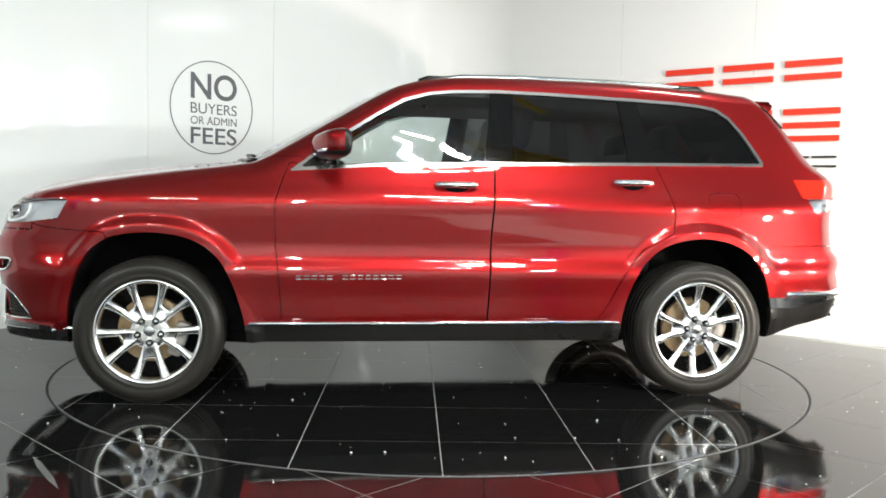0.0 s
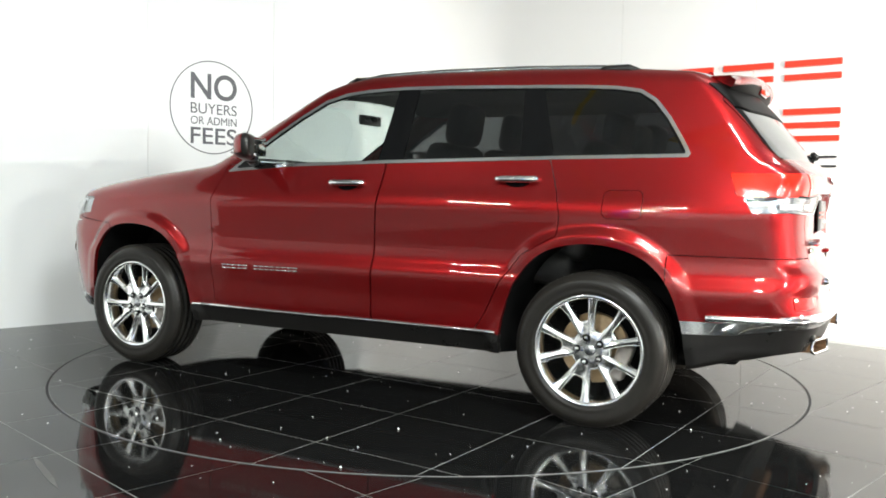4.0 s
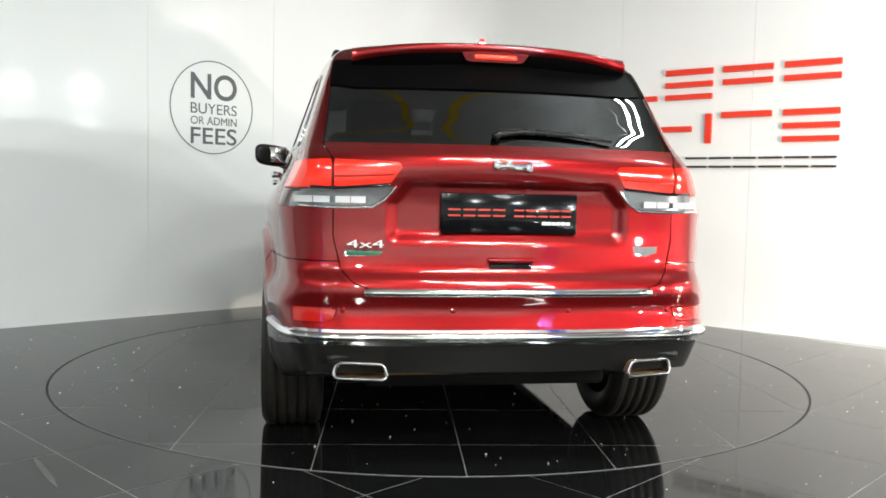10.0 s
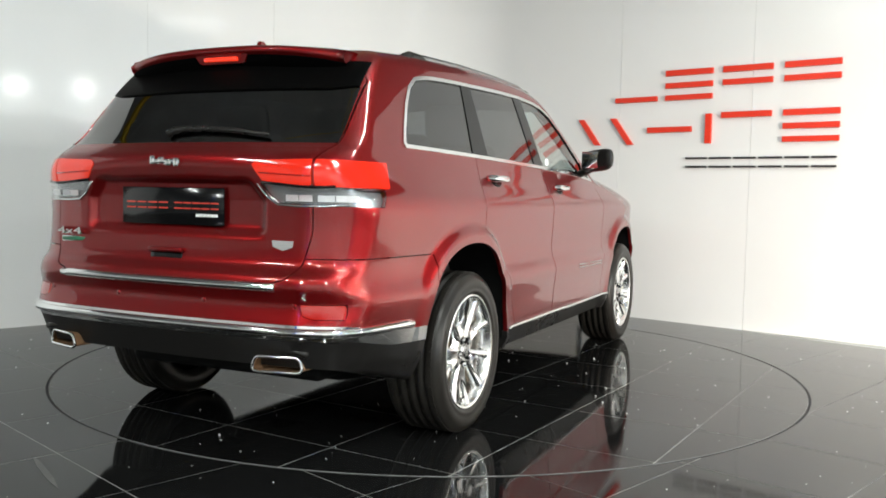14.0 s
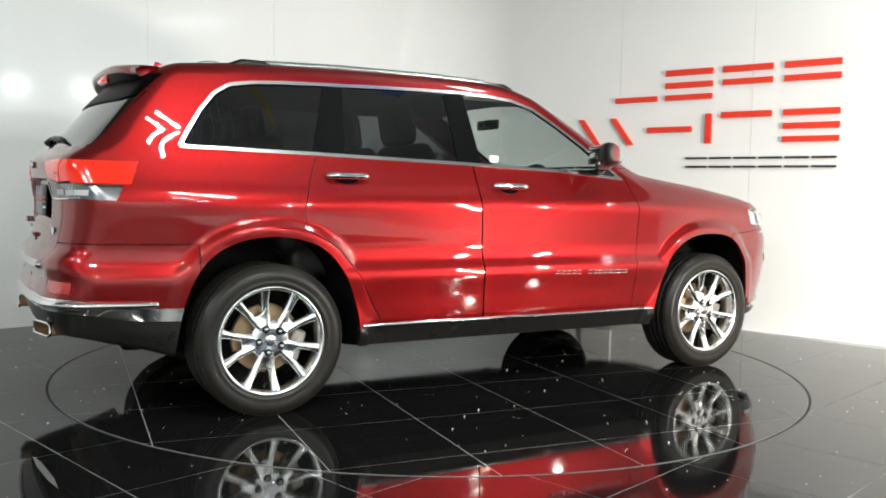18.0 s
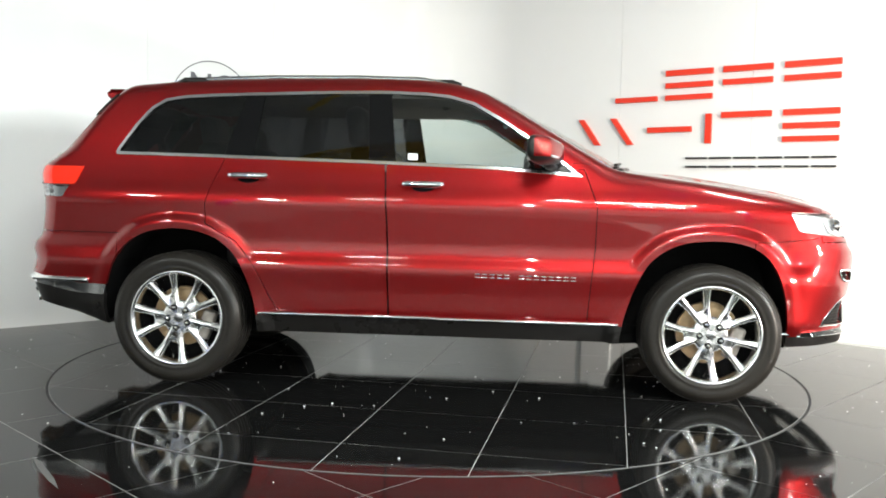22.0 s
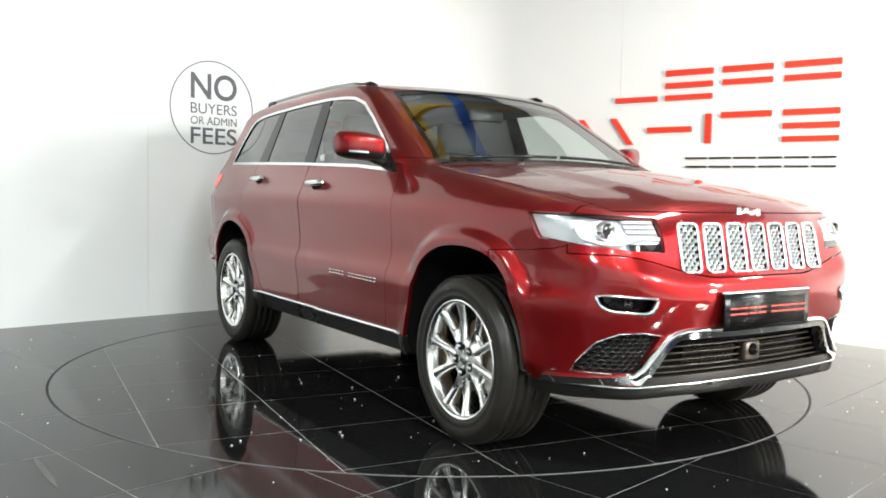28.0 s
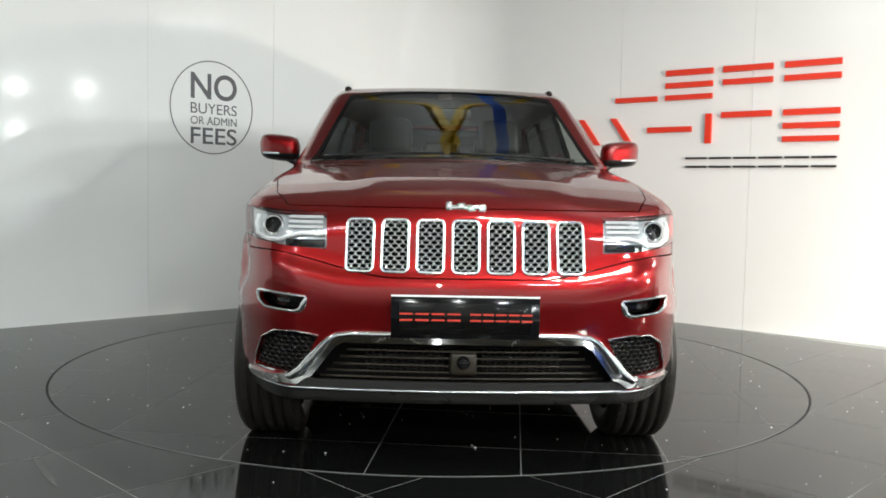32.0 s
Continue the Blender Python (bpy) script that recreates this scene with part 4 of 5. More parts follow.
bonnet = shell.cut(lambda V: np.maximum(poly(V[:, 0], V[:, 1], BONNET), 1.028 + 0.06 * SMOOTH((2.1 - V[:, 0]) / 0.9) - V[:, 2]), 0.0045)
FRONT_BUMPER = [(2.6, 0.2), (2.6, 1.08), (2.12, 1.05), (2.08, 0.91), (1.98, 0.885), (1.85, 0.870), (1.66, 0.862), (1.66, 0.2)]
grille_panel = shell.cut(lambda V: np.maximum(np.maximum(0.776 + 0.088 * SMOOTH((np.abs(V[:, 1]) - 0.25) / 0.50) - V[:, 2], 2.03 - V[:, 0]), V[:, 2] - 1.06), 0.005)
front_bumper = shell.cut(lambda V: poly(V[:, 0], V[:, 2], FRONT_BUMPER), 0.004)
rear_bumper = shell.cut(lambda V: np.maximum(V[:, 2] - 0.832, V[:, 0] + 1.80), 0.004)
DOOR_F = [(0.775, 1.23), (0.80, 1.16), (0.842, 1.03), (0.838, 0.80), (0.822, 0.66), (0.802, 0.408), (-0.268, 0.412), (-0.283, 0.90), (-0.307, 1.24)]
DOOR_R = [(-0.307, 1.24), (-0.283, 0.90), (-0.268, 0.412), (-0.875, 0.416), (-0.93, 0.50), (-1.01, 0.66), (-1.12, 0.80), (-1.292, 0.895), (-1.300, 1.0), (-1.275, 1.10), (-1.215, 1.262)]
FUEL = [(-1.592 + u, 1.050 + v) for u, v in rounded(0.185, 0.135, 0.03)]
panels = {}
for s in (1, -1):
    sd = lambda outline: (lambda V: np.maximum(np.maximum(poly(V[:, 0], V[:, 2], outline), 0.5 - s * V[:, 1]), V[:, 2] - 1.275))
    panels["door_f", s] = shell.cut(sd(DOOR_F), 0.0045)
    panels["door_r", s] = shell.cut(sd(DOOR_R), 0.0045)
    if s > 0:
        panels["fuel", s] = shell.cut(sd(FUEL), 0.003)
    panels["wing", s] = shell.cut(lambda V: np.maximum(np.maximum(0.70 - V[:, 0], V[:, 2] - 1.262), 0.5 - s * V[:, 1]), 0.003)
    panels["quarter", s] = shell.cut(lambda V: np.maximum(np.maximum(V[:, 0] + 0.80, V[:, 2] - 1.44 - 0.5 * SMOOTH((-1.55 - V[:, 0]) / 0.35)), 0.40 - s * V[:, 1]))
roof = compact(shell.V, shell.F)

skin_part("bonnet", bonnet, PAINT, car, "metallic red bonnet")
skin_part("roof", roof, PAINT, car, "metallic red roof and pillars", 0.01)


def islands(V, F):
    """The separate pieces of a cut-out, the largest first."""
    lab = np.arange(len(V))
    while True:
        low = lab[F].min(1)
        new_lab = lab.copy()
        for k in range(3):
            np.minimum.at(new_lab, F[:, k], low)
        if (new_lab == lab).all():
            break
        lab = new_lab[new_lab]
    out = [F[lab[F[:, 0]] == g] for g in np.unique(lab[F[:, 0]])]
    return [compact(V, f) for f in sorted(out, key=len, reverse=True)]


pieces = islands(*grille_panel)
grille_part = skin_part("grille_panel", pieces[0], PAINT, car, "metallic red grille surround")
for piece in pieces[1:]:
    if len(piece[1]) > 20:
        skin_part("panel_infill", piece, PAINT, grille_part)
pieces = islands(*front_bumper)
front_part = skin_part("front_bumper", pieces[0], PAINT, car, "metallic red front bumper")
for piece in pieces[1:]:
    if len(piece[1]) > 20:
        skin_part("bumper_infill", piece, PAINT, front_part)
rear_part = skin_part("rear_bumper", rear_bumper, PAINT, car, "metallic red rear bumper")
gate_part = skin_part("tailgate", tailgate, PAINT, car, "metallic red tailgate")
doors = {}
for s in (1, -1):
    doors["f", s] = skin_part("front_door", panels["door_f", s], PAINT, car, "metallic red front door")
    doors["r", s] = skin_part("rear_door", panels["door_r", s], PAINT, car, "metallic red rear door")
    skin_part("front_wing", panels["wing", s], PAINT, car, "metallic red front wing")
    skin_part("rear_quarter", panels["quarter", s], PAINT, car, "metallic red rear quarter")
    skin_part("sill", sill[s], PLASTIC, car, "black plastic sill", 0.03)
skin_part("fuel_flap", panels["fuel", 1], PAINT, car, "metallic red fuel flap", 0.01)
skin_part("front_lip", front_lip, PLASTIC, front_part, "dark plastic chin", 0.03)
part("chrome_frame", lipped(*chin_frame, 0.04, 0.012), CHROME, front_part, "bright chrome intake frame")
skin_part("rear_valance", valance, PLASTIC, rear_part, "dark plastic lower bumper", 0.03)
part("chrome_strip", lipped(*tail_strip, 0.01, 0.002), CHROME, rear_part, "bright chrome bumper strip")
part("strip_bead", tube(around(0.560, -1.62, radians(112), radians(248), 61, 0.004), 0.017, 10, False, 1.0), CHROME, rear_part, "bright chrome bead")

# dark inner shell behind the panel gaps, open above the belt and at the wheels
part("undertray", box((1.955, 0, 0.41), (0.26, 1.50, 0.17), 0.02), DARK, car, "dark front undertray")
IV, IF = skin(0.05)
IV = settle(IV, -0.035, 4)
IV, IF, _ = split(IV, IF, np.maximum(np.maximum(IV[:, 2] - 1.10, IV[:, 0] - 1.84), -2.05 - IV[:, 0]))
for outline, hx in ((ARCH_F, HUB_X), (ARCH_R, -HUB_X)):
    O = [(hx + a * 1.02, b + 0.01) for a, b in outline]
    IV, _, IF = split(IV, IF, np.maximum(poly(IV[:, 0], IV[:, 2], O), 0.45 - np.abs(IV[:, 1])))
IV, IF = compact(IV, IF)
part("inner_shell", (IV.tolist(), IF.tolist()), DARK, car, "dark inner bodywork")


# -- wheel houses and underside
for outline, hx in ((ARCH_F, HUB_X), (ARCH_R, -HUB_X)):
    for s in (1, -1):
        O = [(hx + a * 1.012, b * 1.006 + 0.004) for a, b in outline if b > 0.2]
        V = [(x, s * max(0.3, solve_y(x, z) - 0.012), z) for x, z in O] + [(x, s * 0.50, z) for x, z in O]
        n = len(O)
        F = [(i, i + 1, i + 1 + n, i + n) for i in range(n - 1)] + [tuple(range(n, 2 * n))]
        part("wheel_arch_liner", (V, F), DARK, car, "black wheel arch liner", False)
part("floor_pan", box((-0.02, 0, 0.325), (4.1, 1.02, 0.07), 0.02), DARK, car, "dark underbody")
part("silencer", box((-2.06, 0.20, 0.40), (0.26, 0.62, 0.08), 0.03, 3), RUST, car, "brown exhaust silencer")
part("rear_axle", tube([(-HUB_X, -0.62, HUB_Z), (-HUB_X, 0.62, HUB_Z)], 0.045, 12), RUST, car, "brown rear axle")
part("front_axle", tube([(HUB_X, -0.62, HUB_Z), (HUB_X, 0.62, HUB_Z)], 0.035, 12), RUST, car, "brown front drive shaft")
part("tow_bar", tube([(-2.26, -0.48, 0.415), (-2.30, 0, 0.41), (-2.26, 0.48, 0.415)], 0.022, 10), DARK, car, "dark cross tube under the bumper")


# -- wheels
def bar3(a, b, wa, wb, da, db, oa, ob, root_face=0.0):
    """A wheel spoke from polar (radius, angle) a to b, tapering; o: its face's offset outwards."""
    V, F = [], []
    steps = 7
    for i in range(steps + 1):
        t = i / steps
        r, ang = a[0] + (b[0] - a[0]) * t, a[1] + (b[1] - a[1]) * (t ** 0.8)
        w, d = wa + (wb - wa) * t + 0.022 * t ** 6, da + (db - da) * t
        o = oa + (ob - oa) * t - 0.010 * math.sin(math.pi * t)
        u, n = Vector((math.cos(ang), 0, math.sin(ang))), Vector((-math.sin(ang), 0, math.cos(ang)))
        for side, out in ((-0.5, -1.0), (-0.5, -0.36), (-0.40, -0.12), (-0.16, 0.0), (0.16, 0.0), (0.40, -0.12), (0.5, -0.36), (0.5, -1.0)):
            V.append(tuple(u * r + n * (side * w) + Vector((0, o + out * d, 0))))
    for i in range(steps):
        for k in range(7):
            p = i * 8 + k
            F.append((p, p + 1, p + 9, p + 8))
    return V, F


def web(mid):
    """The joined root of a pair of spokes, ending in a round notch between them."""
    V, F = [], []
    R, A = 8, 12
    for i in range(R + 1):
        for j in range(A + 1):
            e = -1 + 2 * j / A
            end = 0.172 - 0.034 * math.sqrt(max(0.0, 1 - e * e))
            r = 0.030 + (end - 0.030) * i / R
            a = mid + e * radians(15.5)
            dip = 0.012 * (1 - e * e) * SMOOTH(np.float64((r - 0.075) / 0.05))
            V.append((r * math.cos(a), 0.094 + 0.008 * i / R - dip, r * math.sin(a)))
    n = len(V)
    V += [(x, y - 0.040, z) for x, y, z in V]
    for i in range(R):
        for j in range(A):
            p = i * (A + 1) + j
            F.append((p, p + 1, p + A + 2, p + A + 1))
    top = R * (A + 1)
    F += [(top + j, top + j + 1, n + top + j + 1, n + top + j) for j in range(A)]
    return V, F


def build_wheel(m, spin):
    groove = lambda c: [(0.368, c + 0.008), (0.359, c + 0.006), (0.359, c - 0.006), (0.368, c - 0.008)]
    rim = [lathe([(0.266, 0.116), (0.265, 0.124), (0.257, 0.127), (0.247, 0.119), (0.243, 0.100), (0.238, 0.085), (0.234, 0.02), (0.232, -0.11)], 72),
           lathe([(0.0, 0.089), (0.052, 0.090), (0.080, 0.090), (0.096, 0.082), (0.100, 0.060), (0.085, 0.02)], 40)]
    for k in range(5):
        mid = spin + 2 * math.pi * k / 5
        for e in (-1, 1):
            rim.append(bar3((0.066, mid + e * radians(13.0)), (0.250, mid + e * radians(17.8)), 0.044, 0.035, 0.045, 0.050, 0.094, 0.114))
        rim.append(web(mid))
    rim_ob = part("wheel", rim[0], ALLOY, car, "polished ten-spoke alloy wheel")
    rim_ob.matrix_basis = m
    part("hub", rim[1], ALLOY, rim_ob)
    for sp in rim[2:]:
        part("spoke", sp, ALLOY, rim_ob)
    tread = [(0.262, 0.119), (0.270, 0.128), (0.283, 0.1325), (0.286, 0.131), (0.300, 0.1345), (0.318, 0.1355), (0.336, 0.132), (0.339, 0.128), (0.352, 0.121), (0.362, 0.108), (0.3665, 0.095)]
    tread += groove(0.066) + groove(0.022) + groove(-0.022) + groove(-0.066)
    tread += [(0.3665, -0.095), (0.360, -0.110), (0.345, -0.128), (0.31, -0.135), (0.28, -0.130), (0.25, -0.112)]
    part("tyre", lathe(tread, 96), TYRE, rim_ob, "black rubber tyre")
    # shoulder blocks of the tread
    blocks = []
    for k in range(60):
        a = 2 * math.pi * k / 60
        for e in (-1, 1):
            bb = box((0, 0, 0), (0.030, 0.028, 0.005), 0.001, 1)
            mm = Matrix.Rotation(-a, 4, "Y") @ Matrix.Translation((0.3648, e * 0.088, 0)) @ Matrix.Rotation(radians(90), 4, "Y")
            blocks.append(moved(bb, mm))
    part("tread_block", join(*blocks), TYRE, rim_ob, "", False)["kind"] = "stuff"
    part("brake_disc", lathe([(0.06, 0.012), (0.085, 0.018), (0.165, 0.018), (0.168, 0.012), (0.168, -0.012), (0.06, -0.012)], 48), DISC, rim_ob, "brown brake disc")
    ca = radians(160)
    part("caliper", moved(box((0, 0, 0), (0.075, 0.075, 0.18), 0.018, 3), Matrix.Rotation(ca, 4, "Y") @ Matrix.Translation((0.145, 0.018, 0))), CALIPER, rim_ob, "dull metal brake caliper")
    part("hub_backing", lathe([(0.0, -0.09), (0.236, -0.09)], 40), DARK, rim_ob)
    part("centre_cap", lathe([(0.0, 0.0965), (0.022, 0.096), (0.027, 0.093), (0.028, 0.084)], 28), SATIN, rim_ob, "silver centre cap")
    for k in range(5):
        a = spin + 2 * math.pi * k / 5
        nut = lathe([(0.0, 0.108), (0.008, 0.107), (0.0105, 0.102), (0.0115, 0.078)], 12)
        # black disc laid on the web in place of the nut hole's shade
        part("nut_shade", moved(lathe([(0.0, 0.0985), (0.0175, 0.0985), (0.0185, 0.090)], 16), Matrix.Translation((0.060 * math.cos(a), 0, 0.060 * math.sin(a)))), SHADE_BLACK, rim_ob)
        part("wheel_nut", moved(nut, Matrix.Translation((0.060 * math.cos(a), 0, 0.060 * math.sin(a)))), CHROME, rim_ob)
    part("valve", moved(tube([(0.225, 0.09, 0), (0.205, 0.112, 0)], 0.004, 8), Matrix.Rotation(spin + 0.3, 4, "Y")), PLASTIC, rim_ob)


SPIN = {("f", 1): 52, ("r", 1): 3, ("f", -1): 65.5, ("r", -1): 65.5}
for (fr, s), deg in SPIN.items():
    hx = HUB_X if fr == "f" else -HUB_X
    m = pose(hx, s * WHEEL_Y, HUB_Z, 0, 0, 0 if s > 0 else 180)
    build_wheel(m, radians(deg))


# -- lamps
def sunk(geo, depth):
    V, F = geo
    N = gradient(V)
    N /= np.linalg.norm(N, axis=1)[:, None]
    return (V - N * depth).tolist(), F.tolist()


def ball(c, r, sx=1.0, n=20):
    V, F = lathe([(r * math.sin(math.pi * k / 10), -r * math.cos(math.pi * k / 10) * sx) for k in range(11)], n, "x")
    return moved((V, F), Matrix.Translation(c))


def ring_x(c, r, w, d, n=32):
    V, F = lathe([(r - w, -d), (r - w, 0.0), (r - w * 0.5, 0.004), (r, 0.0), (r, -d)], n, "x")
    return moved((V, F), Matrix.Translation(c))


def front_strip(y0, y1, z0, z1, sink, mat, name, parent, s=1, front=True, label="", steps=10, slope=0.0):
    """A band that follows the nose or the tail at a depth below its skin."""
    V, F = [], []
    for i in range(steps + 1):
        y = y0 + (y1 - y0) * i / steps
        for z in (z0, z1):
            zz = z + slope * (y - y0)
            x = solve_x(y, zz, front) - (sink if front else -sink)
            V.append((x, s * y, zz))
    for i in range(steps):
        F.append((2 * i, 2 * i + 2, 2 * i + 3, 2 * i + 1))
    n = len(V)
    V += [(x - (0.01 if front else -0.01), y, z) for x, y, z in V[:n]]
    F += [(2 * i + 1, 2 * i + 3, 2 * i + 3 + n, 2 * i + 1 + n) for i in range(steps)] + [(2 * i, 2 * i + 2, 2 * i + 2 + n, 2 * i + n) for i in range(steps)]
    return part(name, (V, F), mat, parent, label)


for s in (1, -1):
    lens = part("headlamp", (lamps["head", s][0].tolist(), lamps["head", s][1].tolist()), LENS, car, "clear headlamp with a projector lens")
    part("lamp_housing", sunk(lamps["head", s], 0.026), LAMP_WHITE, lens, "silver lamp interior")
    px = solve_x(0.715, 0.955) - 0.010
    part("projector_ring", ring_x((px, s * 0.715, 0.955), 0.039, 0.010, 0.03), CHROME, lens)
    part("projector_lens", ball((px - 0.012, s * 0.715, 0.955), 0.029, 0.6), GLOSS_BLACK, lens, "dark projector lens")
    for z0 in (0.948, 0.966, 0.984):
        front_strip(0.525, 0.655, z0, z0 + 0.010, 0.016, CELL, "lamp_bar", lens, s)
    guide = [(0.50 + 0.02, 0.926), (0.60, 0.930), (0.645, 0.920), (0.685, 0.904), (0.74, 0.906), (0.785, 0.925), (0.795, 0.960), (0.785, 0.992)]
    part("light_guide", tube([(solve_x(y, z) - 0.012, s * y, z) for y, z in guide], 0.0075, 8), PLATE_WHITE, lens, "white light guide")
    front_strip(0.515, 0.66, 0.880, 0.908, 0.008, GLOSS_BLACK, "lamp_lower_trim", lens, s)
    front_strip(0.515, 0.80, 1.004, 1.013, 0.004, GLOSS_BLACK, "lamp_brow", lens, s, True, "", 12, 0.02)
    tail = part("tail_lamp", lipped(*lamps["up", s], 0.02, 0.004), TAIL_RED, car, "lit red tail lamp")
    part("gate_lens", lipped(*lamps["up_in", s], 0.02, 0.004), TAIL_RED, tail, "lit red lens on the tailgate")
    for y0, y1 in ((0.540, 0.594), (0.597, 0.650), (0.670, 0.730), (0.733, 0.80)):
        front_strip(y0, y1, 1.044, 1.068, 0.010, CELL, "reflector_cell", tail, s, False, "", 4)
    part("lens_line", tube([(solve_x(y, z, False) - 0.004, s * y, z) for y, z in ((0.44, 1.150), (0.52, 1.146), (0.60, 1.142), (0.655, 1.140))], 0.003, 6), REFLECTOR_RED, tail)
    clear = part("reversing_lens", lipped(*lamps["low", s], 0.01, 0.003), LENS, tail, "clear reversing lamp lens")
    part("lamp_backing", sunk(lamps["low", s], 0.024), DULL, tail, "silver lamp interior")
    part("lamp_rim", tube([(solve_x(y, z, False) - 0.003, s * y, z) for y, z in ((0.43, 1.108), (0.47, 1.058), (0.515, 1.030), (0.60, 1.026), (0.70, 1.027), (0.78, 1.032))], 0.0045, 8), CHROME, tail)
    part("lamp_divider", tube([(solve_x(y, z, False) - 0.004, s * y, z) for y, z in ((0.45, 1.114), (0.52, 1.108), (0.60, 1.101), (0.66, 1.098), (0.74, 1.102))], 0.006, 8), GLOSS_BLACK, tail)
    part("rear_reflector", lipped(*lamps["ref", s], 0.01, 0.002), REFLECTOR_RED, rear_part, "red bumper reflector")
    fog = part("fog_lamp", sunk(lamps["fog", s], 0.05), GLOSS_BLACK, front_part, "dark fog lamp recess")
    rim_pts = []
    for (ya, za), (yb, zb) in zip(FOG, FOG[1:] + FOG[:1]):
        rim_pts += [(ya + (yb - ya) * t, za + (zb - za) * t) for t in (0.12, 0.5, 0.88)]
    part("fog_surround", tube([(solve_x(y, z) + 0.002, s * y, z) for y, z in rim_pts], [0.0062 + 0.008 * SMOOTH((0.64 - y) / 0.08) * (z < 0.69) for y, z in rim_pts], 8, True, 0.8, (1, 0, 0)), CHROME, front_part, "chrome fog lamp surround")
    part("fog_lens", ball((solve_x(0.665, 0.682) - 0.035, s * 0.665, 0.682), 0.022, 0.7), LENS, front_part)


# -- grille
def honeycomb(outline, cw, ch, hole, sink, parent, mat, name, label="", sgn=1):
    """Long hexagonal cells with an oval hole each, clipped to an outline (y, z) of the nose."""
    O = np.array(outline)
    (y0, z0), (y1, z1) = O.min(0), O.max(0)
    V, F = [], []
    row = 0
    z = z0 - ch
    while z < z1 + ch:
        y = y0 - cw + (cw * 0.5 if row % 2 else 0)
        while y < y1 + cw:
            b = len(V)
            hexa = [(0.5, 0.17), (0.0, 0.5), (-0.5, 0.17), (-0.5, -0.17), (0.0, -0.5), (0.5, -0.17)]
            for k, (u, v) in enumerate(hexa):
                V.append((y + u * cw, z + v * ch * 4 / 3, 0.0))
            for k in range(6):
                a = radians(30 + 60 * k)
                V.append((y + math.cos(a) * hole[0], z + math.sin(a) * hole[1], 0.003))
            for k in range(6):
                a = radians(30 + 60 * k)
                V.append((y + math.cos(a) * hole[0] * 0.92, z + math.sin(a) * hole[1] * 0.92, -0.010))
            for k in range(6):
                j = (k + 1) % 6
                for p, q in ((0, 6), (6, 12)):
                    F.append((b + p + k, b + p + j, b + q + j))
                    F.append((b + p + k, b + q + j, b + q + k))
            y += cw
        z += ch
        row += 1
    V, F = np.array(V), np.array(F)
    V, F, _ = split(V, F, poly(V[:, 0], V[:, 1], outline))
    V, F = compact(V, F)
    ys, zs = np.linspace(y0 - 0.02, y1 + 0.02, 9), np.linspace(z0 - 0.02, z1 + 0.02, 9)
    G = np.array([[solve_x(float(a), float(c)) for c in zs] for a in ys])
    iy, iz = np.clip((V[:, 0] - ys[0]) / (ys[1] - ys[0]), 0, 7.999), np.clip((V[:, 1] - zs[0]) / (zs[1] - zs[0]), 0, 7.999)
    a, c = iy.astype(int), iz.astype(int)
    fy, fz = iy - a, iz - c
    X = G[a, c] * (1 - fy) * (1 - fz) + G[a + 1, c] * fy * (1 - fz) + G[a, c + 1] * (1 - fy) * fz + G[a + 1, c + 1] * fy * fz
    P = np.stack([X - sink + V[:, 2], sgn * V[:, 0], V[:, 1]], 1)
    return part(name, (P.tolist(), F.tolist()), mat, parent, label, False)


for k in range(7):
    edge = [(SLOT_Y[k] + (u - SLOT_Y[k]) * 0.93, 0.893 + (v - 0.893) * 0.96) for u, v in slot_outline(k)]
    slot = part("grille_slot", tube([(solve_x(abs(y), z) + 0.003, y, z) for y, z in edge], 0.0062, 8, True, 1.0, (1, 0, 0)), TRIM, grille_part, "chrome framed grille slot")
    part("slot_backing", sunk(slot_holes[k], 0.035), DARK, slot)
    inner = [(SLOT_Y[k] + (u - SLOT_Y[k]) * 0.88, 0.893 + (v - 0.893) * 0.93) for u, v in slot_outline(k)]
    honeycomb(inner, 0.0295, 0.0148, (0.0136, 0.0086), 0.006, slot, MESH_SILVER, "slot_mesh", "silver honeycomb mesh")
part("intake_backing", sunk(intake, 0.09), DARK, front_part)
for z, half in ((0.505, 0.43), (0.478, 0.455), (0.450, 0.48), (0.425, 0.505), (0.403, 0.53)):
    part("intake_bar", tube([(solve_x(abs(y), z) - 0.035, y, z) for y in np.linspace(-half, half, 15)], 0.006, 8, False, 0.7), BRONZE, front_part)
for s in (1, -1):
    honeycomb([(0.07, 0.43), (0.36, 0.43), (0.36, 0.515), (0.07, 0.515)], 0.026, 0.016, (0.0105, 0.0062), 0.045, front_part, PLASTIC, "intake_mesh", "black honeycomb mesh", s)
    part("corner_backing", sunk(chin_mesh[s], 0.05), DARK, front_part)
    honeycomb([(0.515, 0.56), (0.61, 0.578), (0.71, 0.574), (0.765, 0.54), (0.80, 0.455), (0.81, 0.412), (0.63, 0.408), (0.59, 0.425)], 0.026, 0.0165, (0.0108, 0.0064), 0.022, front_part, PLASTIC, "corner_mesh", "black honeycomb mesh", s)
    part("corner_trim", tube([(solve_x(y, z) + 0.001, s * y, z) for y, z in ((0.60, 0.428), (0.64, 0.414), (0.72, 0.414), (0.80, 0.416), (0.79, 0.455), (0.757, 0.535), (0.70, 0.570), (0.62, 0.574), (0.53, 0.560))], 0.004, 8), CHROME, front_part)
sx = solve_x(0.0, 0.455) - 0.02
part("sensor_bracket", box((sx - 0.012, 0, 0.462), (0.05, 0.10, 0.085), 0.012), BRONZE, front_part, "brown sensor bracket")
part("distance_sensor", ball((sx + 0.012, 0, 0.468), 0.026, 0.8), GLOSS_BLACK, front_part, "round black distance sensor")
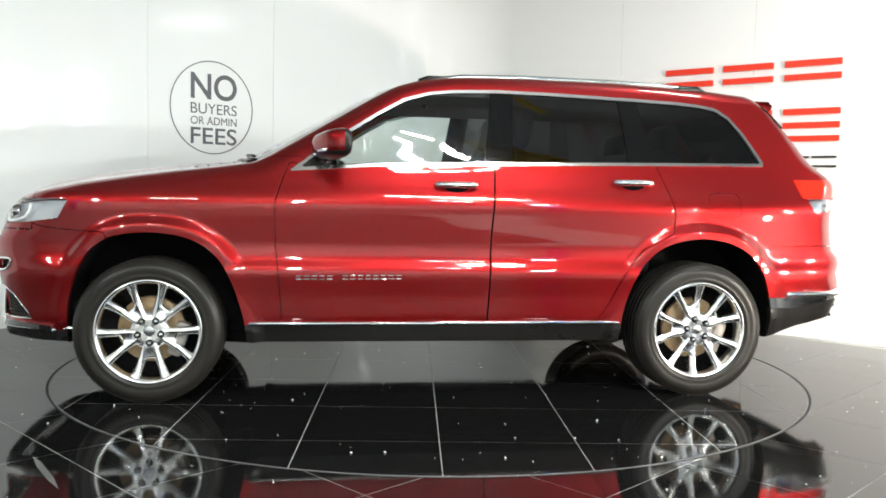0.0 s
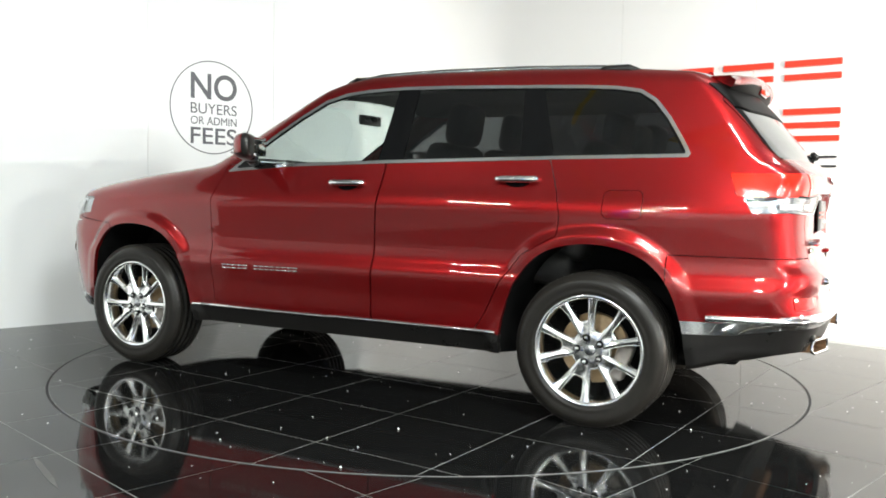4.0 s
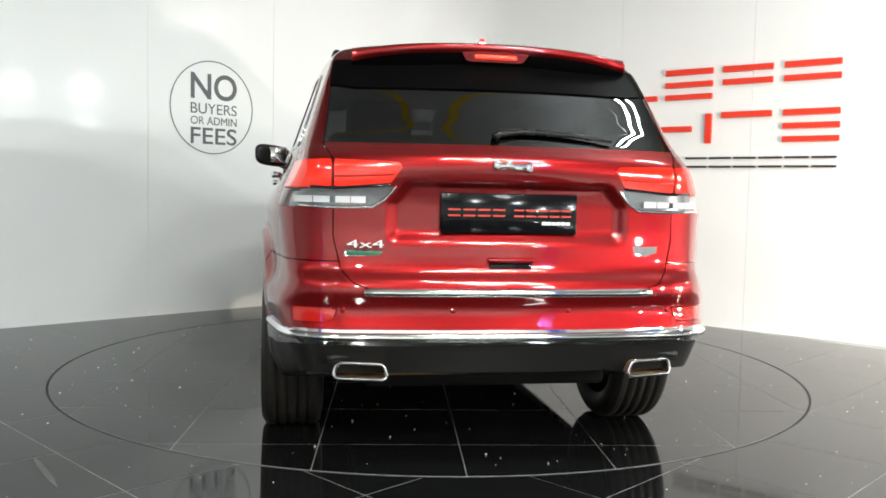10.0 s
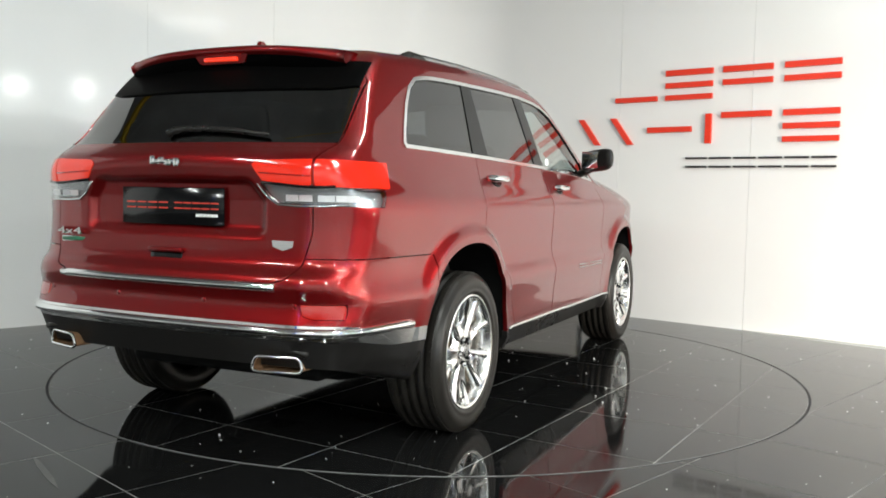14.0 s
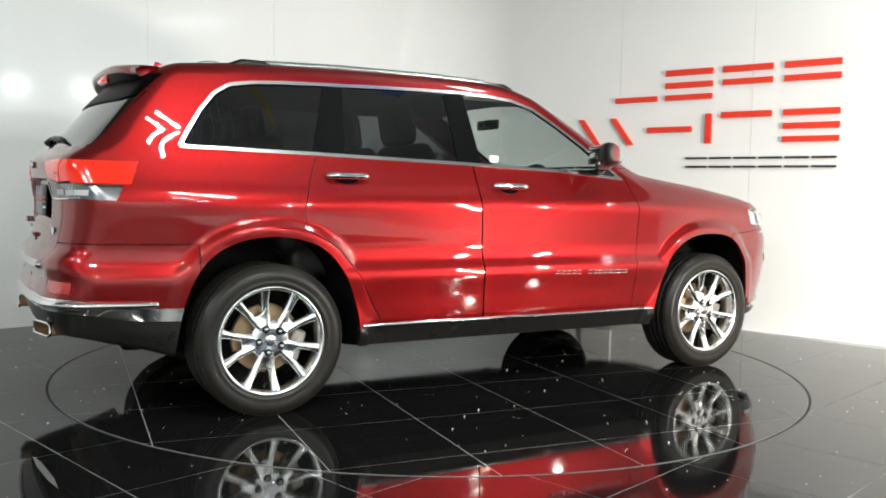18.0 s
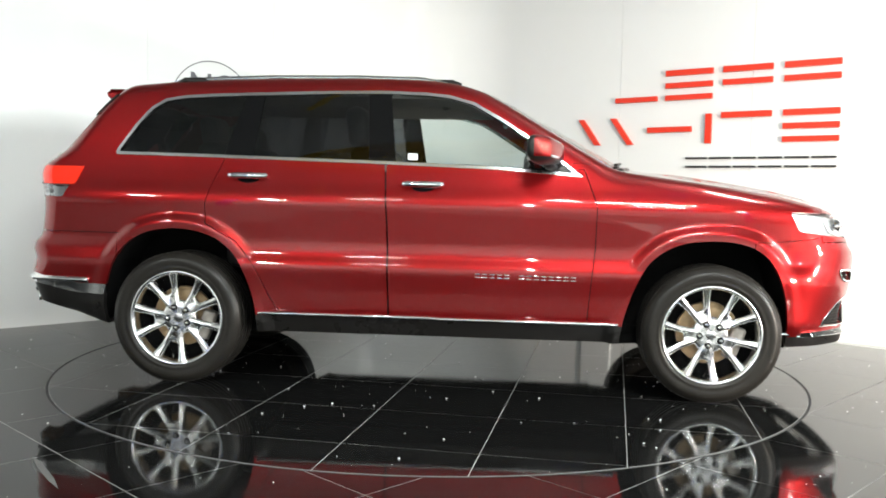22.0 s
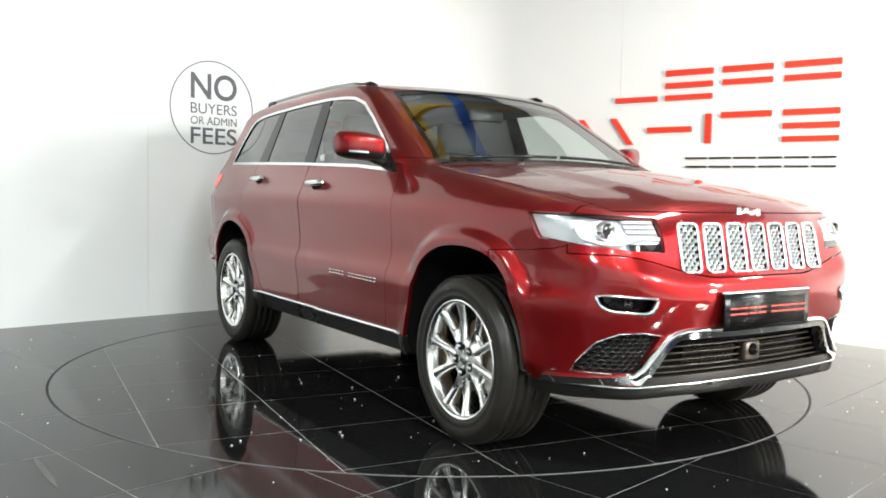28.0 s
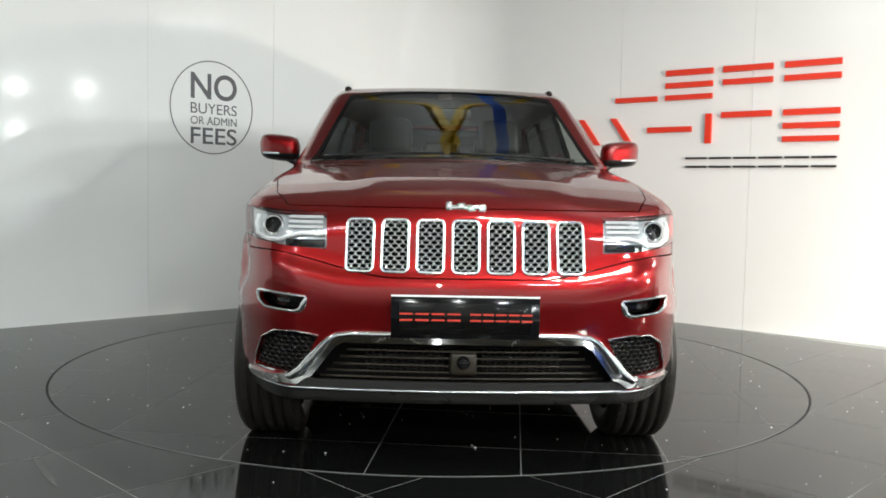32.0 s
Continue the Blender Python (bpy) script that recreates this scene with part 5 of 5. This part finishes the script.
bow = [(0.89, 0.370), (0.78, 0.380), (0.69, 0.390), (0.63, 0.402), (0.592, 0.425), (0.556, 0.470), (0.52, 0.515), (0.492, 0.547), (0.462, 0.564), (0.41, 0.571), (0.25, 0.573)]
bow = bow + [(0.0, 0.573)] + [(-a, b) for a, b in reversed(bow)]
part("intake_bow", tube([(solve_x(abs(y), z) + 0.004, y, z) for y, z in bow], [0.0125 + 0.012 * math.exp(-((abs(y) - 0.575) / 0.06) ** 2) for y, z in bow], 12, False, 0.8, (1, 0, 0)), CHROME, front_part, "bright chrome intake bow")
cx_ = [(solve_x(abs(y), 0.362) + 0.003, y, 0.362) for y in np.linspace(-0.84, 0.84, 31)]
part("chin_strip", tube(cx_, 0.008, 8, False, 0.8), SATIN, front_part, "satin silver chin strip")


# -- trim of the sides
for s in (1, -1):
    path = [(x, s * (solve_y(x, 0.405) + 0.004), 0.405 + 0.004 * (x < 0)) for x in np.linspace(-0.99, 0.965, 30)]
    part("sill_strip", tube(path, 0.011, 8, False, 0.9), CHROME, car, "bright chrome sill strip")
    for fr, (hx0, hz0) in (("f", (-0.093, 1.130)), ("r", (-1.065, 1.160))):
        d = doors[fr, s]
        pts = []
        for u, o in ((-0.112, 0.004), (-0.100, 0.024), (-0.07, 0.034), (0.07, 0.034), (0.100, 0.024), (0.112, 0.004)):
            pts.append((hx0 + u, s * (solve_y(hx0 + u, hz0) + o), hz0 + 0.002))
        part("door_handle", tube(pts, [0.012, 0.017, 0.018, 0.018, 0.017, 0.012], 10, False, 0.95), CHROME, d, "chrome door handle")
        # flat black ellipse paints the shade of the hollow behind the handle
        cup = [(hx0 + 0.066 * math.cos(a), hz0 - 0.008 + 0.030 * math.sin(a)) for a in np.linspace(0, 2 * math.pi, 20, endpoint=False)]
        part("handle_cup_shade", ([(x, s * (solve_y(x, z) + 0.0015), z) for x, z in cup], [tuple(range(20))]), GLOSS_BLACK, d, "", False)
    # script badge on the front door as plain bars
    x0 = 0.735
    for k, w in enumerate((0.036, 0.036, 0.036, 0.036, 0.036, 0.0, 0.036, 0.036, 0.036, 0.036, 0.036, 0.036, 0.036, 0.036)):
        if w:
            xm = x0 - 0.018 - k * 0.0392 if s > 0 else 0.195 + 0.018 + k * 0.0392
            zb = 0.643 + (0.735 - xm) * 0.012
            for dz in (-0.0085, 0.0085):
                part("badge_bar", box((xm, s * (solve_y(xm, zb + dz) + 0.002), zb + dz), (0.030, 0.006, 0.007), 0.002, 1), CHROME, doors["f", s])
    # mirror on its foot
    bm = bmesh.new()
    bmesh.ops.create_cube(bm, size=1.0)
    bmesh.ops.subdivide_edges(bm, edges=bm.edges[:], cuts=5, use_grid_fill=True)
    for v in bm.verts:
        p = v.co * 2
        r = (abs(p.x) ** 3.7 + abs(p.y) ** 3.7 + abs(p.z) ** 3.7) ** (1 / 3.7)
        p = p / r if r > 1e-6 else p
        fwd = p.x > 0
        x = p.x * (0.085 if fwd else 0.055)
        y = p.y * (0.118 - 0.02 * max(0, p.x))
        z = p.z * (0.073 - 0.012 * max(0, p.x)) + 0.012 * p.y
        v.co = (x + 0.545 - 0.05 * p.y, s * (0.950 + y), 1.322 + z)
    V, F = from_bm(bm)
    V, F = np.array(V), np.array(F)
    tri = np.concatenate([F[:, [0, 1, 2]], F[:, [0, 2, 3]]])
    V2, low, up = split(V, tri, V[:, 2] - 1.287)
    V3, back, up = split(V2, up, V2[:, 0] + 0.22 * (s * V2[:, 1] - 0.95) - 0.520)
    mirror = part("door_mirror", tuple(a.tolist() for a in compact(V3, up)), PAINT, car, "red door mirror housing")
    part("mirror_rim", tuple(a.tolist() for a in compact(V3, back)), PLASTIC, mirror, "black mirror rim")
    part("mirror_base", tuple(a.tolist() for a in compact(V2, low)), PLASTIC, mirror, "black mirror underside")
    part("mirror_glass", box((0.489, s * 0.950, 1.326), (0.008, 0.185, 0.105), 0.003, 1), CHROME, mirror, "mirror glass")
    part("mirror_arm", tube([(0.60, s * 0.815, 1.235), (0.58, s * 0.87, 1.250), (0.56, s * 0.91, 1.275)], [0.036, 0.030, 0.034], 10, False, 0.7), PLASTIC, mirror, "black mirror arm")
    part("mirror_indicator", tube([(0.63, s * 0.88, 1.286), (0.625, s * 0.95, 1.286), (0.59, s * 1.03, 1.290)], 0.007, 8), LAMP_WHITE, mirror, "clear indicator strip")
    part("mirror_sail", ([(0.765, s * (solve_y(0.765, 1.196) + 0.003), 1.196), (0.60, s * (solve_y(0.60, 1.215) + 0.003), 1.215), (0.60, s * (solve_y(0.60, 1.298) + 0.003), 1.298)], [(0, 1, 2)]), PLASTIC, car, "black mirror sail panel", False)
    # roof rail
    rail = [(-1.62, 0.598, 1.692), (-1.52, 0.606, 1.722), (-1.40, 0.612, 1.736), (-1.0, 0.622, 1.750), (-0.5, 0.628, 1.753), (-0.15, 0.626, 1.745), (0.0, 0.622, 1.722), (0.09, 0.616, 1.690)]
    r_ob = part("roof_rail", tube([(x, s * y, z) for x, y, z in ((a, b, c - 0.020) for a, b, c in rail)], [0.016, 0.020, 0.018, 0.017, 0.017, 0.018, 0.020, 0.014], 10, False, 0.9), RAIL, car, "dark satin metal roof rail")
    for fx, ln in ((-1.47, 0.22), (-0.02, 0.20)):
        part("rail_foot", tube([(fx - ln / 2, s * 0.600, 1.684), (fx - ln / 4, s * 0.614, 1.708), (fx + ln / 4, s * 0.617, 1.708), (fx + ln / 2, s * 0.612, 1.690)], 0.022, 10), PLASTIC, r_ob, "black rail foot")

# -- spoiler, fin, brake lamp
SP = np.linspace(-1, 1, 25)
topV, topF, lowV, lowF = [], [], [], []
for u in SP:
    y = u * 0.575
    e = abs(u) ** 4
    tip_x, tip_z = -2.095 + 0.075 * e, 1.687 - 0.028 * u * u - 0.012 * e
    x0 = -1.90
    z0 = solve_z(x0, y)
    xm = -2.0
    zm = (z0 + tip_z) / 2 + 0.008
    topV += [(x0, y, z0 - 0.004), (x0 - 0.02, y, z0 + 0.002), (xm, y, zm), (tip_x + 0.02, y, tip_z + 0.006), (tip_x, y, tip_z - 0.006), (tip_x + 0.006, y, tip_z - 0.024 - 0.004 * e), (tip_x + 0.02, y, tip_z - 0.034 - 0.006 * e)]
    zb = 1.600 - 0.02 * e
    lowV += [(tip_x + 0.016, y, tip_z - 0.032 - 0.006 * e), (tip_x + 0.045, y, zb), (-2.01 + 0.05 * e, y * 0.98, zb - 0.02), (-1.95, y * 0.97, zb + 0.02)]
for i in range(24):
    for k in range(6):
        p = i * 7 + k
        topF.append((p, p + 1, p + 8, p + 7))
    for k in range(3):
        p = i * 4 + k
        lowF.append((p, p + 1, p + 5, p + 4))
n7 = 24 * 7
topF += [tuple(range(7)), tuple(n7 + k for k in reversed(range(7)))]
spoiler = part("roof_spoiler", (topV, topF), PAINT, gate_part, "metallic red roof spoiler")
# underside and top panel are black, deepened to hold the spoiler's shade
part("spoiler_underside", (lowV, lowF), SHADE_BLACK, gate_part, "black spoiler underside with its shade in the colour")
housing = [(-0.150, 0.030), (0.150, 0.030), (0.120, -0.016), (0.105, -0.022), (-0.105, -0.022), (-0.120, -0.016)]
part("brake_lamp_housing", prism(housing, 0.060, lambda u, v, d: (-2.086 + d + (0.03 - v) * 0.25, u, 1.642 + v)), PAINT, gate_part, "red brake lamp housing", False)
part("high_brake_lamp", box((-2.080, 0, 1.638), (0.022, 0.176, 0.019), 0.005), BRAKE_RED, gate_part, "lit high brake lamp")
part("window_top_panel", lipped(*glass_top, 0.01, 0.004), SHADE_BLACK, gate_part, "black panel under the spoiler with its shade in the colour")
part("washer_jet", box((-2.055, 0, 1.588), (0.02, 0.05, 0.008), 0.003), PLASTIC, gate_part)
fin = [(-1.83, 1.705), (-1.815, 1.759), (-1.80, 1.761), (-1.74, 1.732), (-1.69, 1.712)]
part("aerial_fin", prism(fin, 0.034, lambda u, v, d: (u, (d - 0.017) * (1.0 - (v - 1.70) * 8), v)), PAINT, car, "red aerial fin", False)

# -- tail details
part("rear_wiper", tube([(solve_x(abs(y), z, False) - 0.016, y, z) for y, z in ((0.055, 1.300), (0.03, 1.318), (-0.06, 1.325), (-0.25, 1.318), (-0.42, 1.298))], [0.018, 0.016, 0.012, 0.010, 0.006], 8), PLASTIC, gate_part, "black rear wiper")


def plate(x, y, z0, z1, front):
    d = 1 if front else -1
    ob = part("registration_plate", box((x, 0, (z0 + z1) / 2), (0.010, 2 * y, z1 - z0), 0.003, 1), PLATE, front_part if front else gate_part, "black show plate with red print")
    h = z1 - z0
    side = 1 if front else -1
    zc, bh = z0 + h * 0.52, 0.030
    groups = [(-0.235 + k * 0.057, 0.046) for k in range(4)] + [(0.017 + k * 0.046, 0.038) for k in range(5)]
    for a, w in groups:
        for dz in (-0.011, 0.011):
            part("print_bar", box((x + d * 0.006, side * (a + w / 2), zc + dz), (0.003, w, 0.0062)), PLATE_RED, ob, "", False)
    if not front:
        for k in range(6):
            part("print_bar", box((x + d * 0.006, side * (0.135 + k * 0.0185), z0 + h * 0.27), (0.003, 0.015, 0.011)), PLATE_WHITE, ob, "", False)
    if front:
        part("plate_edge", box((x - 0.004, 0, z1 + 0.003), (0.014, 2 * y, 0.005)), PLATE_WHITE, ob, "", False)


plate(2.330, 0.266, 0.568, 0.716, True)
plate(solve_x(0.1, 1.0, False) - 0.012, 0.263, 0.938, 1.088, False)
front_part_x = solve_x(0, 0.64)
part("plate_holder", box(((2.325 + front_part_x) / 2, 0, 0.640), (max(0.012, 2.325 - front_part_x + 0.02), 0.48, 0.12), 0.004, 1), PLASTIC, front_part)


def maker_badge(x, z, d, parent):
    """The maker's script as a plain chrome shape."""
    part("maker_badge", box((x + d * 0.006, 0.0, z), (0.012, 0.150, 0.020), 0.006, 2), CHROME, parent, "plain chrome badge")
    for u, w, h in ((-0.062, 0.024, 0.036), (-0.018, 0.030, 0.027), (0.020, 0.030, 0.027), (0.060, 0.026, 0.036)):
        part("badge_boss", box((x + d * 0.007, d * u, z + (0.004 if u < 0 else -0.004)), (0.014, w, h), 0.006, 2), CHROME, parent)


maker_badge(solve_x(0, 1.030) - 0.004, 1.034, 1, grille_part)
maker_badge(solve_x(0, 1.190, False), 1.190, -1, gate_part)
bx = solve_x(0.543, 0.895, False) - 0.003
rm = Matrix(((0, 0, -1, bx), (-1, 0, 0, 0.610), (0, 1, 0, 0.883), (0, 0, 0, 1)))
lettering("drive_badge", "4x4", rm, 0.135, 0.028, CHROME, gate_part, 0.03)
part("green_badge", box((bx, 0.543, 0.861), (0.008, 0.150, 0.024), 0.004, 1), CHROME, gate_part, "chrome and green badge")
part("badge_panel", box((bx - 0.004, 0.543, 0.861), (0.004, 0.136, 0.016), 0.001, 1), GREEN, gate_part, "green badge field")
shield = [(-0.055, 0.016), (0.055, 0.016), (0.050, -0.010), (0.0, -0.026), (-0.050, -0.010)]
part("shield_badge", prism(shield, 0.008, lambda u, v, d: (bx + 0.004 - d, -0.542 + u * 0.9, 0.880 + v * 0.9)), CHROME, gate_part, "chrome shield badge", False)
hx_ = solve_x(0, 0.82, False)
# black block stands in for the shaded slot of the handle pocket
part("gate_handle_shade", box((hx_ + 0.002, 0, 0.812), (0.012, 0.165, 0.034), 0.005, 2), GLOSS_BLACK, gate_part, "black block for the shade in the tailgate handle recess")
part("gate_handle_lip", box((hx_ - 0.004, 0, 0.840), (0.022, 0.178, 0.020), 0.008, 3), PAINT, gate_part, "red handle lip")
path = [(solve_x(abs(y), 0.730, False) + 0.006, y, 0.722) for y in np.linspace(-0.545, 0.545, 25)]
part("load_strip", tube(path, 0.026, 10, False, 0.72), CHROME, rear_part, "bright chrome load-lip strip")
for y in (-0.62, -0.22, 0.22, 0.62):
    part("parking_sensor", moved(lathe([(0.0, -0.0012), (0.0105, -0.0012), (0.0115, 0.004)], 16, "x"), Matrix.Translation((solve_x(abs(y), 0.655, False), y, 0.655))), PAINT, rear_part)
for s in (1, -1):
    out = rounded(0.172, 0.058, 0.020, 4)
    xe = -2.452
    ring_pts = [(xe + (0.05 if u * s > 0 else 0.0) * max(0, u * s) / 0.086, s * 0.556 + u * (1.06 - 3.2 * v), 0.434 + v) for u, v in out]
    tip = part("exhaust_tip", tube(ring_pts, 0.0065, 8, True, 1.0, (1, 0, 0)), CHROME, rear_part, "chrome exhaust outlet")
    V = [tuple(p) for p in ring_pts] + [(p[0] + 0.09, p[1], p[2]) for p in ring_pts]
    n = len(out)
    part("outlet_sleeve", (V, [(i, (i + 1) % n, (i + 1) % n + n, i + n) for i in range(n)] + [tuple(range(n, 2 * n))]), RUST, tip, "brown inside of the outlet", False)
    hood = [(solve_x(0.556, 0.47, False) + 0.012, s * (0.556 + u), 0.476 + 0.012 * math.cos(u * 14)) for u in np.linspace(-0.12, 0.12, 9)]
    part("outlet_hood", tube(hood, 0.014, 8), PLASTIC, rear_part)

# -- front details
for s, y0, y1 in ((1, -0.02, 0.62), (-1, -0.66, -0.05)):
    pts = [(1.075 - 0.10 * (y / 0.7) ** 2 - 0.035, y, solve_z(1.04 - 0.10 * (y / 0.7) ** 2, y) + 0.012) for y in np.linspace(y0, y1, 8)]
    part("wiper", tube(pts, 0.008, 8), PLASTIC, car, "black windscreen wiper")
cowl = [(1.075 - 0.105 * (y / 0.7) ** 2, y, solve_z(1.085 - 0.105 * (y / 0.7) ** 2, y) - 0.004) for y in np.linspace(-0.72, 0.72, 19)]
part("cowl", tube(cowl, 0.022, 8, False, 0.6), PLASTIC, car, "black windscreen cowl")

# -- cabin
LV, LF = skin(0.06)
LV = settle(LV, -0.035, 4)
LV, LF, _ = split(LV, LF, np.maximum(1.615 - LV[:, 2], np.maximum(LV[:, 0] - 0.25, -1.9 - LV[:, 0])))
part("headlining", tuple(a.tolist() for a in compact(LV, LF)), CLOTH, car, "dark grey headlining")
part("dashboard", join(box((0.74, 0, 1.08), (0.50, 1.42, 0.16), 0.06, 3), box((0.60, -0.37, 1.16), (0.20, 0.36, 0.07), 0.03, 3), box((0.55, 0, 0.93), (0.30, 0.30, 0.40), 0.04, 2)), LEATHER, car, "black dashboard")
part("centre_console", box((0.05, 0, 0.78), (0.9, 0.22, 0.28), 0.04, 2), LEATHER, car, "black centre console")


def seat(x, y, w, name, lab):
    back = moved(box((0, 0, 0), (0.16, w, 0.62), 0.06, 3), pose(x - 0.30, y, 1.06, 0, -14, 0))
    ob = part(name, join(box((x, y, 0.72), (0.52, w, 0.18), 0.06, 3), back), LEATHER, car, lab)
    return ob


for s in (1, -1):
    st = seat(-0.12, s * 0.37, 0.50, "front_seat", "black leather front seat")
    part("headrest", moved(box((0, 0, 0), (0.13, 0.29, 0.24), 0.055, 3), pose(-0.535, s * 0.37, 1.470, 0, -10, 0)), LEATHER, st, "black headrest")
    part("headrest_post", join(*[tube([(-0.515, s * 0.37 + e, 1.30), (-0.53, s * 0.37 + e, 1.44)], 0.007, 6) for e in (-0.06, 0.06)]), SATIN, st)
bench = seat(-1.02, 0.0, 1.30, "rear_bench", "black leather rear bench")
for y in (-0.40, 0.0, 0.40):
    part("headrest", moved(box((0, 0, 0), (0.10, 0.30, 0.19), 0.045, 3), pose(-1.42, y, 1.42 if y else 1.39, 0, -10, 0)), LEATHER, bench, "black headrest")
part("boot_floor", box((-1.85, 0, 0.80), (0.9, 0.94, 0.06), 0.02), LEATHER, car, "dark boot floor")
part("load_cover", box((-1.82, 0, 1.14), (0.72, 1.16, 0.02), 0.008), LEATHER, car, "black load cover")
wheel_m = pose(0.40, -0.37, 1.10, 0, -68, 0)
sw = part("steering_wheel", moved(tube([(0.185 * math.cos(a), 0.185 * math.sin(a), 0) for a in np.linspace(0, 2 * math.pi, 36, endpoint=False)], 0.015, 10, True), wheel_m), LEATHER, car, "black leather steering wheel")
part("wheel_boss", moved(join(box((0, 0, -0.02), (0.13, 0.15, 0.05), 0.02, 2), box((0, 0, -0.01), (0.05, 0.35, 0.018), 0.006, 1), box((-0.09, 0, -0.01), (0.18, 0.05, 0.018), 0.006, 1)), wheel_m), LEATHER, sw)
part("interior_mirror", box((0.33, 0, 1.545), (0.03, 0.24, 0.065), 0.012, 2), PLASTIC, car, "black interior mirror")
for s in (1, -1):
    part("door_card", box((-0.25, s * 0.80, 1.08), (1.9, 0.05, 0.24), 0.02, 2), LEATHER, car, "black inner door trim")
part("window_sticker", box((-0.16, -(solve_y(-0.16, 1.275) - 0.002), 1.282), (0.055, 0.002, 0.036)), PLATE_WHITE, car, "small white window sticker", False)


# ---- what turns ----
TURN = [(0, 187.8), (1, 179.0), (2, 170.1), (3, 161.2), (4, 152.3), (5, 143.4), (6, 134.5), (7, 125.7), (8, 116.8), (9, 107.9), (10, 99.1), (11, 90.3), (12, 81.6), (13, 72.9), (14, 64.2), (15, 55.5),
        (16, 46.8), (17, 38.1), (18, 29.4), (19, 20.7), (20, 12.0), (21, 3.3), (22, -5.45), (23, -14.2), (24, -22.95), (25, -31.7), (26, -40.4), (27, -49.1), (28, -57.8), (29, -66.4), (30, -75.0), (30.5, -79.35), (31, -83.6), (31.5, -86.95), (32, -88.95)]


def motions():
    walk(turntable, [(t, pose(0, 0, 0, 0, 0, a)) for t, a in TURN])
    walk(car, [(t, pose(0, 0, 0, 0, 0, a) @ pose(0.110, 0.075, 0.0015)) for t, a in TURN])


motions()
